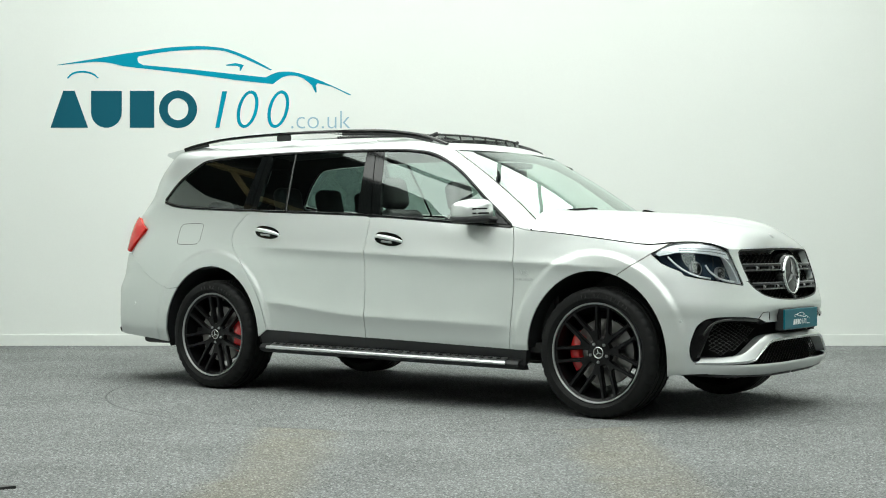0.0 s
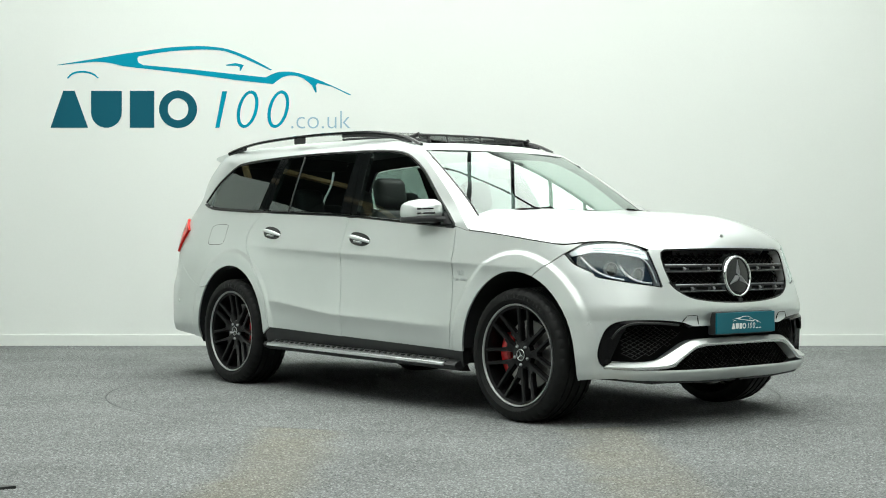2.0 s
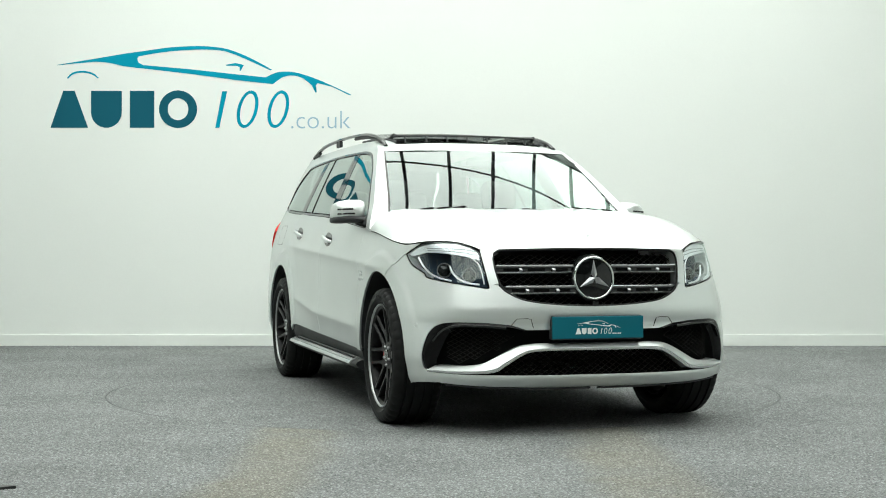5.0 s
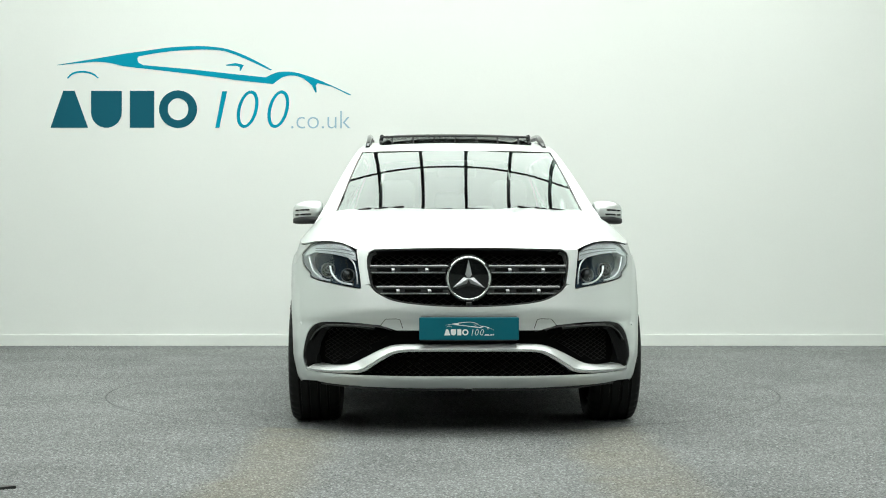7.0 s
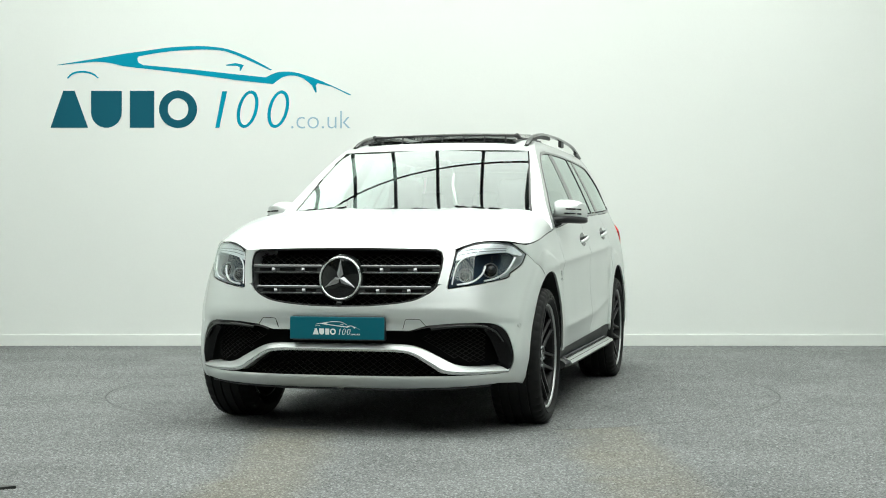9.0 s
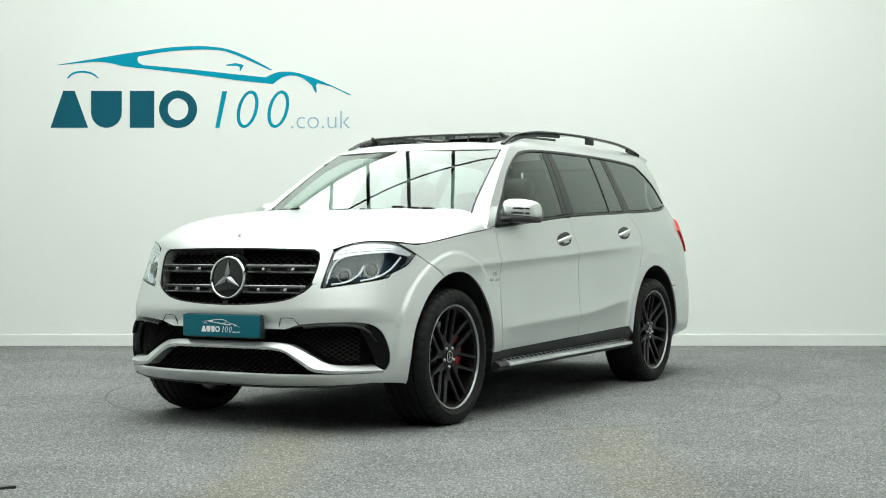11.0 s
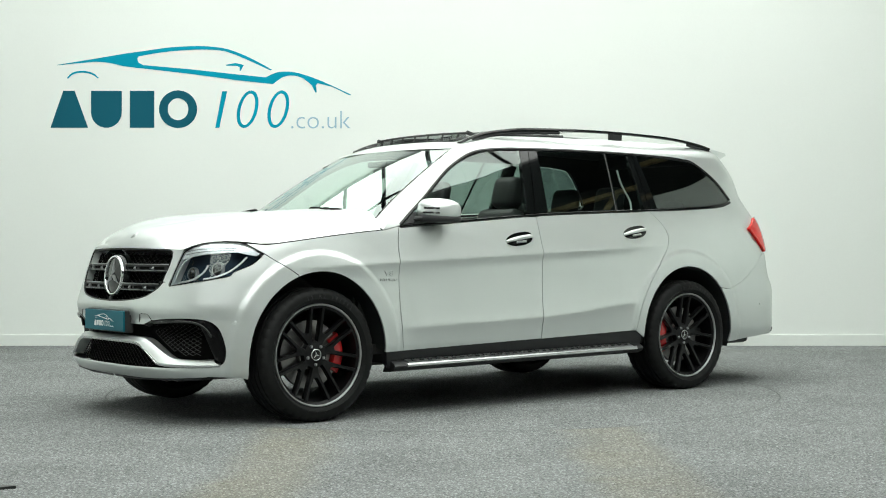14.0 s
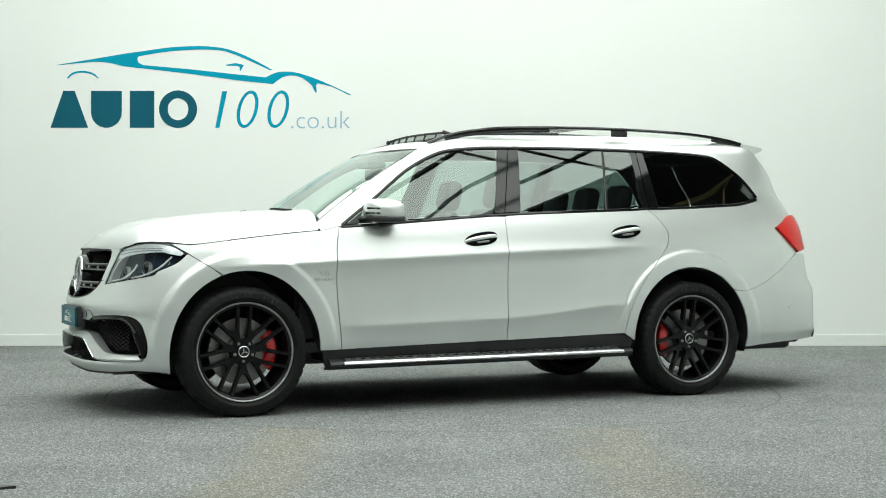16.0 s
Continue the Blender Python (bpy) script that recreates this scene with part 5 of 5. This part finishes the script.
def sills(car):
    top = [(1.245, 0.378), (1.12, 0.380), (0.0, 0.408), (-0.84, 0.432), (-0.915, 0.432)]
    low = [(-0.90, 0.30), (-0.86, 0.285), (1.15, 0.262), (1.22, 0.275)]
    panel("sill", side(top + low), M_PLASTIC, car, off=-0.012, cell=(0.15, 0.03), depth=0.05, label="black plastic side sill")
    for s in (1, -1):
        bm = bmesh.new()
        rows = []
        for k in range(25):
            t = k / 24
            x = 1.20 - 2.10 * t
            zz = 0.262 + 0.022 * t
            e = min(1.0, 6 * min(t, 1 - t) + 0.35)
            rows.append([bm.verts.new((x, s * y, zz + z)) for y, z in ((0.90, 0.06), (0.94, 0.060), (0.965 + 0.035 * e, 0.045), (0.975 + 0.035 * e, 0.03), (0.965 + 0.035 * e, 0.012), (0.94, -0.004), (0.86, -0.01))])
        for k in range(24):
            for m in range(6):
                bm.faces.new((rows[k][m], rows[k][m + 1], rows[k + 1][m + 1], rows[k + 1][m]))
        bm.faces.new(rows[0]), bm.faces.new(rows[-1][::-1])
        bmesh.ops.recalc_face_normals(bm, faces=bm.faces[:])
        board = part("running_board", smooth(bm, 45), M_PLASTIC, car, "black running board with bright edge strip")
        path = [(Vector((1.12 - 1.94 * k / 24, s * 1.004, 0.2628 + 0.022 * (0.04 + 0.92 * k / 24) + 0.036)), Vector((0, s * 0.8, 0.6))) for k in range(25)]
        strip("edge_strip", path, 0.022, 0.005, M_SATIN, board, "bright aluminium strip")
        path = [(Vector((1.10 - 1.90 * k / 24, s * 0.968, 0.2628 + 0.022 * (0.05 + 0.9 * k / 24) + 0.054)), Vector((0, s * 0.35, 0.94))) for k in range(25)]
        strip("tread_plate", path, 0.05, 0.003, M_SATIN, board, "bright aluminium tread with dark studs")
        for k in range(30):
            x = 1.05 - 1.80 * k / 29
            bm = box_bm(x - 0.014, x + 0.014, s * 0.955, s * 0.975, 0.262 + 0.022 * (1.2 - x) / 2.1 + 0.050, 0.262 + 0.022 * (1.2 - x) / 2.1 + 0.0645, 0.002, 1)
            part("tread_stud", bm, M_PLASTIC, board)


def handles(car):
    for x, z in ((0.182, 1.053), (-0.885, 1.103)):
        for s in (1, -1):
            n0 = skin_normal(s * sx(x, z)[0], z)
            t = (on_skin(x + 0.05, z - 0.005, s) - on_skin(x - 0.05, z + 0.005, s)).normalized()
            up = n0.cross(t) if n0.cross(t).z > 0 else t.cross(n0)
            c = on_skin(x, z, s)
            outline = [(0.118 * math.copysign(abs(math.cos(a)) ** 0.8, math.cos(a)), 0.047 * math.sin(a) * (1.0 if math.sin(a) < 0 else 0.85) - 0.012 * math.cos(a) * (1 if math.sin(a) > 0 else 0.2)) for a in np.linspace(0, math.tau, 32, endpoint=False)]
            place = lambda a, b, h: c + t * a + up * b + n0 * (h + 0.0002)
            # flat black plate on the skin, painting the shade of the handle recess
            cup = part("door_handle", extruded(outline, place, 0.0018), M_GLOSS, car, "silver door handle over a black plate painted as recess shade")
            bm = bmesh.new()
            rows = []
            for k in range(15):
                f = -1 + 2 * k / 14
                lift = 0.036 * (1 - abs(f) ** 4) + 0.002
                hgt = 0.0135 * (1 - 0.35 * abs(f) ** 3)
                p = c + t * (0.116 * f) + up * (-0.004 - 0.006 * f)
                rows.append([bm.verts.new(p + up * (hgt * math.sin(a)) + n0 * (lift + 0.008 * math.cos(a))) for a in np.linspace(0, math.tau, 8, endpoint=False)])
            for k in range(14):
                for m in range(8):
                    bm.faces.new((rows[k][m], rows[k][(m + 1) % 8], rows[k + 1][(m + 1) % 8], rows[k + 1][m]))
            bm.faces.new(rows[0]), bm.faces.new(rows[-1][::-1])
            bmesh.ops.recalc_face_normals(bm, faces=bm.faces[:])
            part("grip", smooth(bm, 60), M_PAINT, cup)
            strip("grip_trim", [(c + t * (-0.05 + 0.012 * k) + up * -0.024 + n0 * 0.006, n0) for k in range(8)], 0.012, 0.006, M_SATIN, cup)


def mirrors(car):
    for s in (1, -1):
        bm = bmesh.new()
        rows = []
        n = 24
        secs = ((0.865, 0.010, 0.05), (0.87, 0.055, 0.068), (0.90, 0.075, 0.078), (0.96, 0.080, 0.078), (1.01, 0.074, 0.072), (1.042, 0.058, 0.060), (1.056, 0.03, 0.04), (1.059, 0.008, 0.012))
        for y, a, b in secs:
            rows.append([bm.verts.new((0.878 + a * math.copysign(abs(math.cos(q)) ** 0.7, math.cos(q)) * (1.25 if math.cos(q) > 0 else 1.3) - 0.35 * (y - 0.87),
                                       s * y, 1.218 + (b if math.sin(q) > 0 else 0.055 * b / 0.078) * math.copysign(abs(math.sin(q)) ** 0.75, math.sin(q)) - 0.08 * max(0, y - 0.96))) for q in np.linspace(0, math.tau, n, endpoint=False)])
        for i in range(len(rows) - 1):
            for k in range(n):
                bm.faces.new((rows[i][k], rows[i][(k + 1) % n], rows[i + 1][(k + 1) % n], rows[i + 1][k]))
        bm.faces.new(rows[0]), bm.faces.new(rows[-1])
        bmesh.ops.recalc_face_normals(bm, faces=bm.faces[:])
        shell = part("door_mirror", smooth(bm, 70), M_PAINT, car, "silver door mirror with black lower half")
        bm = bmesh.new()
        rows = []
        for y, a, b in secs:
            rows.append([bm.verts.new((0.878 + 1.03 * a * math.copysign(abs(math.cos(q)) ** 0.7, math.cos(q)) * (1.25 if math.cos(q) > 0 else 1.32) - 0.35 * (y - 0.87),
                                       s * (y + 0.001), 1.176 + 0.028 * b / 0.078 * math.copysign(abs(math.sin(q)) ** 0.6, math.sin(q)) - 0.08 * max(0, y - 0.96))) for q in np.linspace(0, math.tau, n, endpoint=False)])
        for i in range(len(rows) - 1):
            for k in range(n):
                bm.faces.new((rows[i][k], rows[i][(k + 1) % n], rows[i + 1][(k + 1) % n], rows[i + 1][k]))
        bm.faces.new(rows[0]), bm.faces.new(rows[-1])
        bmesh.ops.recalc_face_normals(bm, faces=bm.faces[:])
        part("mirror_base", smooth(bm, 70), M_PLASTIC, shell)
        arm = [Vector((0.975, s * 0.84, 1.165)), Vector((0.955, s * 0.885, 1.172)), Vector((0.925, s * 0.93, 1.176))]
        part("mirror_arm", smooth(tube(arm, [0.035, 0.03, 0.028], 10, flat=0.6)), M_PLASTIC, shell)
        for k, dz in enumerate((0.018, -0.010)):
            path = [(Vector((0.878 + 0.098 - 0.35 * (y - 0.87) - (0.012 if y > 1.0 else 0) - 0.04 * max(0, y - 1.02), s * y, 1.218 + dz - 0.05 * max(0, y - 0.96))), Vector((0.94, s * 0.3, 0))) for y in (0.945 - 0.01 * k, 0.98, 1.01, 1.036)]
            strip("mirror_slot", path, 0.010, 0.004, M_GLOSS, shell)
        part("mirror_glass", box_bm(0.736, 0.746, s * 0.90, s * 1.01, 1.178, 1.27, 0.004), M_CHROME, shell)


def roof_fittings(car):
    for s in (1, -1):
        rail = [(0.40, 1.672), (0.30, 1.712), (0.18, 1.745), (0.04, 1.768), (-0.17, 1.79), (-0.6, 1.805), (-1.05, 1.808), (-1.5, 1.798), (-1.75, 1.782), (-1.93, 1.760), (-2.04, 1.738)]
        path = [Vector((x, s * (0.592 - 0.03 * step(0.0, 0.5, x) - 0.02 * step(-1.4, -2.0, x) + 0.03 * step(0.1, 0.45, x)), z)) for x, z in cr(rail, 4)]
        r = part("roof_rail", smooth(tube(path, 0.0155, 8, flat=0.75)), M_GLOSS, car, "black roof rail on feet")
        infill = [p - Vector((0, s * 0.004, 0.020)) for p in path if -0.58 < p.x < 0.30]
        part("rail_foot", smooth(tube(infill, 0.014, 6, flat=0.9)), M_PLASTIC, r)
        part("rail_foot", box_bm(-1.09, -0.97, s * 0.575, s * 0.600, 1.757, 1.802, 0.006), M_PLASTIC, r)
        tail = [p - Vector((0, s * 0.004, 0.016)) for p in path if p.x < -1.78]
        part("rail_foot", smooth(tube(tail, 0.013, 6)), M_PLASTIC, r)
    # open sliding roof: dark pane lying on the roof behind a framed net deflector
    bm = bmesh.new()
    rows = []
    for k in range(9):
        x = -0.22 - 0.70 * k / 8
        z = 1.800 + 0.018 * k / 8
        rows.append([bm.verts.new((x - 0.04 * (v * v), 0.49 * v, z + 0.012 * (1 - v * v))) for v in np.linspace(-1, 1, 13)])
    for i in range(8):
        for k in range(12):
            bm.faces.new((rows[i][k], rows[i][k + 1], rows[i + 1][k + 1], rows[i + 1][k]))
    bmesh.ops.solidify(bm, geom=bm.faces[:], thickness=0.008)
    bmesh.ops.recalc_face_normals(bm, faces=bm.faces[:])
    sun = part("sunroof", smooth(bm, 40), M_GLOSS, car, "open dark glass sunroof with raised wind deflector")
    bow = lambda v, dx, z: Vector((0.30 - 0.045 * v * v + dx, 0.50 * v, z - 0.006 * v * v))
    net = bmesh.new()
    rows = []
    for v in np.linspace(-1, 1, 25):
        rows.append([net.verts.new(bow(v, dx, z)) for dx, z in ((0.045, 1.662), (0.02, 1.708), (0.0, 1.752))])
    for i in range(24):
        for k in range(2):
            net.faces.new((rows[i][k], rows[i][k + 1], rows[i + 1][k + 1], rows[i + 1][k]))
    bmesh.ops.recalc_face_normals(net, faces=net.faces[:])
    part("deflector_net", smooth(net), M_NET, sun, "grey net of the wind deflector")
    part("deflector_rail", smooth(tube([bow(v, -0.002, 1.758) for v in np.linspace(-1, 1, 21)], 0.010, 8, flat=0.7)), M_PLASTIC, sun)
    part("deflector_rail", smooth(tube([bow(v, 0.05, 1.662) for v in np.linspace(-1, 1, 21)], 0.008, 8, flat=0.7)), M_PLASTIC, sun)
    for k in range(7):
        v = -0.86 + 1.72 * k / 6
        part("deflector_rib", smooth(tube([bow(v, 0.048, 1.662), bow(v, 0.023, 1.708), bow(v, 0.001, 1.756)], 0.007, 6)), M_PLASTIC, sun)
    for s in (1, -1):
        part("deflector_arm", smooth(tube([Vector((0.255, s * 0.50, 1.756)), Vector((0.20, s * 0.505, 1.74)), Vector((0.05, s * 0.51, 1.735))], 0.014, 8)), M_PLASTIC, sun)
        part("roof_seal", smooth(tube([Vector((0.36, s * 0.505, 1.700)), Vector((0.2, s * 0.51, 1.727)), Vector((-0.1, s * 0.51, 1.755)), Vector((-0.6, s * 0.505, 1.768))], 0.010, 6)), M_PLASTIC, sun)
    # rear spoiler
    bm = bmesh.new()
    rows = []
    for v in np.linspace(-1, 1, 17):
        y, b = 0.575 * v, 0.05 * v * v
        rows.append([bm.verts.new(q) for q in ((-2.0 + b * 0.4, y, 1.792 - 0.045 * v * v), (-2.16 + b, y, 1.778 - 0.045 * v * v), (-2.275 + b, y, 1.750 - 0.035 * v * v), (-2.283 + b, y, 1.732 - 0.035 * v * v), (-2.19 + b, y, 1.66), (-2.10 + b, y, 1.66))])
    for i in range(16):
        for k in range(5):
            bm.faces.new((rows[i][k], rows[i][k + 1], rows[i + 1][k + 1], rows[i + 1][k]))
    bm.faces.new(rows[0]), bm.faces.new(rows[-1][::-1])
    bmesh.ops.recalc_face_normals(bm, faces=bm.faces[:])
    part("rear_spoiler", smooth(bm, 40), M_PAINT, car)


def small_fittings(car):
    # bonnet vents, washer jets, bonnet badge, wipers
    hood = [o for o in car.children if o.name.startswith("bonnet")][0]
    pts = np.array([v.co for v in hood.data.vertices])

    def hood_z(x, y):
        d = np.hypot(pts[:, 0] - x, pts[:, 1] - y)
        near = np.argsort(d)[:4]
        w = 1 / (d[near] + 1e-3)
        return float((pts[near, 2] * w).sum() / w.sum())
    for s in (1, -1):
        for k in range(3):
            x, y = 1.365 - 0.008 * k, s * (0.385 + 0.10 * k)
            # solid low disc; the shade of the vent's hollow is painted near-black
            bm = lathe([(0.0, 0.006), (0.036, 0.005), (0.042, -0.004)], 20, "Z")
            bmesh.ops.transform(bm, matrix=Matrix.Translation((x, y, hood_z(x, y) + 0.001)) @ Matrix.Rotation(radians(5), 4, "Y") @ Matrix.Rotation(radians(-8 * s), 4, "X") @ Matrix.Diagonal((0.9, 1.1, 1, 1)), verts=bm.verts[:])
            part("bonnet_vent", smooth(bm), M_SHADE_JOINT, car, "bonnet vent, its hollow's shade painted black")
        e0, e1 = on_skin(1.245, 1.104, s, 0.001), Vector((1.24 + 0.090 * (1 - 0.868 ** 2), s * 0.868 * abs(on_skin(1.24, 1.105, 1).y), 1.105 + 0.080 * (1 - 0.868 ** 2)))
        strip("pillar_joint", [(e0.lerp(e1, k / 5) + Vector((0, 0, 0.002)), Vector((0.5, s * 0.5, 0.7)).normalized()) for k in range(6)], 0.004, 0.0015, M_SHADE_JOINT, car, "thin dark panel joint")
        blade = [Vector((1.272 - 0.01 * k, s * 0.05 + 0.09 * k * s, 1.233 - 0.004 * k)) for k in range(7)]
        part("wiper", smooth(tube(blade, 0.008, 6)), M_PLASTIC, car, "black wiper blade")
    bm = lathe([(0.0, 0.004), (0.022, 0.003), (0.026, 0.0)], 24, "X")
    bmesh.ops.transform(bm, matrix=Matrix.Translation((2.395, 0, 1.068)) @ Matrix.Rotation(radians(-50), 4, "Y"), verts=bm.verts[:])
    part("bonnet_badge", smooth(bm), M_SATIN, car, "small round bonnet badge")
    # wing badge lettering
    for s in (1, -1):
        badge = None
        for txt, size, x, z in (("V8", 0.045, 1.232, 0.842), ("BITURBO", 0.024, 1.232, 0.805)):
            cu = bpy.data.curves.new("lettering", "FONT")
            cu.body, cu.size, cu.extrude, cu.align_x, cu.align_y = txt, size, 0.002, "CENTER", "CENTER"
            cu.resolution_u = 2
            tmp = new("tmp", cu)
            me = bpy.data.meshes.new_from_object(tmp)
            bpy.data.objects.remove(tmp)
            n0 = skin_normal(s * sx(x, z)[0], z)
            xa = Vector((0, 0, 1)).cross(n0).normalized()
            rot = Matrix((xa, n0.cross(xa), n0)).transposed().to_4x4()
            me.transform(Matrix.Translation(on_skin(x, z, s, 0.003)) @ rot @ Matrix.Diagonal((1.35, 1, 1, 1)))
            ob = part("wing_badge" if badge is None else "badge_lettering", me, M_SATIN, badge or car, "chrome engine lettering")
            badge = badge or ob
    # fuel flap joint and door lock caps
    flap = [(-1.64 + 0.115 * math.copysign(abs(math.cos(a)) ** 0.35, math.cos(a)) + 0.012 * math.sin(a), 1.095 + 0.075 * math.copysign(abs(math.sin(a)) ** 0.35, math.sin(a))) for a in np.linspace(0, math.tau, 41)]
    strip("fuel_flap", [(on_skin(x, z, -1, 0.0), skin_normal(-sx(x, z)[0], z)) for x, z in flap], 0.003, 0.0006, M_SHADE_JOINT, car, "fuel flap joint")
    cowl = [Vector((1.29 - 0.16 * v * v, 0.80 * v, 1.208 - 0.09 * v * v)) for v in np.linspace(-1, 1, 17)]
    part("cowl", smooth(tube(cowl, 0.03, 8, flat=0.5)), M_PLASTIC, car, "black scuttle panel")
    gw = side([(-2.215, 1.63), (-2.30, 1.50), (-2.40, 1.32)])
    for ob in panel("rear_screen", gw + [(U_TAIL + U_SIDE, 1.32), (U_TAIL + U_SIDE, 1.65)], M_GLOSS, car, off=0.003, cell=(0.08, 0.08), depth=0, label="dark rear screen"):
        pass


def build_car():
    car = tagged(new("car"), "silver metallic three-row SUV with black wheels and red calipers", "car")
    for make in (body_shell, bonnet, top_sheets, windows, cabin, face, show_plate, headlamps, tail_lamps, wheels, sills, handles, mirrors, roof_fittings, small_fittings):
        make(car)
    return car


def build_turntable():
    bm = bmesh.new()
    bmesh.ops.create_cone(bm, cap_ends=True, segments=128, radius1=TABLE_R, radius2=TABLE_R, depth=0.03, matrix=Matrix.Translation((0, 0, -0.015)))
    tb = tagged(new("turntable"), "round carpeted turntable flush with the floor", "turntable")
    part("platform", bm, M_CARPET, tb)
    return tb


def tufts(name, material, points, seed):
    """Carpet pile: short leaning three-sided tufts, each an island of its own."""
    rng = np.random.default_rng(seed)
    n = len(points)
    turn, lean = rng.uniform(0, math.tau, n), rng.normal(0, 0.0025, (n, 2))
    r, h = rng.uniform(0.0065, 0.0105, n), rng.uniform(0.002, 0.0042, n)
    co = np.zeros((n, 4, 3), dtype=np.float32)
    for k in range(3):
        a = turn + k * math.tau / 3
        co[:, k, 0], co[:, k, 1], co[:, k, 2] = points[:, 0] + r * np.cos(a), points[:, 1] + r * np.sin(a), 0.0003
    co[:, 3, :2], co[:, 3, 2] = points + lean, h
    tri_ = np.array((0, 1, 3, 1, 2, 3, 2, 0, 3), dtype=np.int32)
    idx = (tri_[None, :] + 4 * np.arange(n, dtype=np.int32)[:, None]).ravel()
    me = bpy.data.meshes.new(name)
    me.vertices.add(4 * n)
    me.vertices.foreach_set("co", co.ravel())
    me.loops.add(9 * n)
    me.loops.foreach_set("vertex_index", idx)
    me.polygons.add(3 * n)
    me.polygons.foreach_set("loop_start", np.arange(0, 9 * n, 3, dtype=np.int32))
    me.update(calc_edges=True)
    return part(name, me, material)


def pile_points(x0, x1, y0, y1, seed, gap=0.0145):
    rng = np.random.default_rng(seed)
    gx, gy = np.meshgrid(np.arange(x0, x1, gap), np.arange(y0, y1, gap))
    pts = np.stack((gx.ravel(), gy.ravel()), axis=1)
    return pts + rng.uniform(-0.5, 0.5, pts.shape) * gap


def carpet_pile(table):
    pts = pile_points(-4.4, 4.4, 5.2, WALL_Y - 0.03, 3)
    far = np.hypot(pts[:, 0] - PIVOT[0], pts[:, 1] - PIVOT[1])
    tagged(tufts("carpet_pile", M_FLOOR_PILE, pts[far > TABLE_R + 0.016], 4), "short flecked grey carpet pile", "carpet", kind="stuff")
    pts = pile_points(-TABLE_R, TABLE_R, -TABLE_R, TABLE_R, 5)
    ob = tufts("carpet_pile", M_PILE, pts[np.hypot(pts[:, 0], pts[:, 1]) < TABLE_R - 0.010], 6)
    ob.parent = table
    tagged(ob, "short flecked grey carpet pile", kind="stuff")


def timber_frames():
    """Pale timber rails on slanting struts above the partition walls."""
    for s in (-1, 1):
        tf = tagged(new("timber_frame"), "pale timber rail on slanting struts above the white partition", "timber frame", group="timber frames beside the bay")
        tf.location = (s * 7.0, 0, 4.2)
        for k in range(7):
            y = 1.0 + 2.1 * k
            part("strut", tube([Vector((0, y, 0.0)), Vector((0, y + 0.95, 0.86))], 0.045, 4), M_TIMBER, tf)
        part("rail", box_bm(-0.05, 0.05, 0.0, 14.3, 0.84, 0.94, 0.01), M_TIMBER, tf)


def floor_foot():
    ob = part("floor_wedge", extruded([(-1.95, 5.86), (-1.785, 5.885), (-1.76, 5.86), (-1.84, 5.80), (-1.95, 5.74)], lambda a, b, h: Vector((a, b, h)), 0.012), M_PLASTIC)
    tagged(ob, "small black rubber wedge lying on the carpet", "rubber wedge")


car = build_car()
turntable = build_turntable()
wall_emblem()
timber_frames()
floor_foot()
carpet_pile(turntable)


# ---- what moves: the turntable and the car on it, a steady slow turn ----
def turn_rows():
    rows = []
    for k in range(33):
        t = 0.5 * k
        s = t - 8.0
        a = -96.452 - 7.7273 * s + 0.01958 * s ** 2 + 0.0030547 * s ** 3 - 0.00017243 * s ** 4 - 5.64e-06 * s ** 5
        rows.append((t, a))
    return rows


def motions():
    spin = turn_rows()
    walk(turntable, [(t, pose(PIVOT[0], PIVOT[1], 0, 0, 0, a)) for t, a in spin])
    walk(car, [(t, pose(PIVOT[0], PIVOT[1], 0, 0, 0, a) @ pose(0, LANE, 0)) for t, a in spin])


motions()
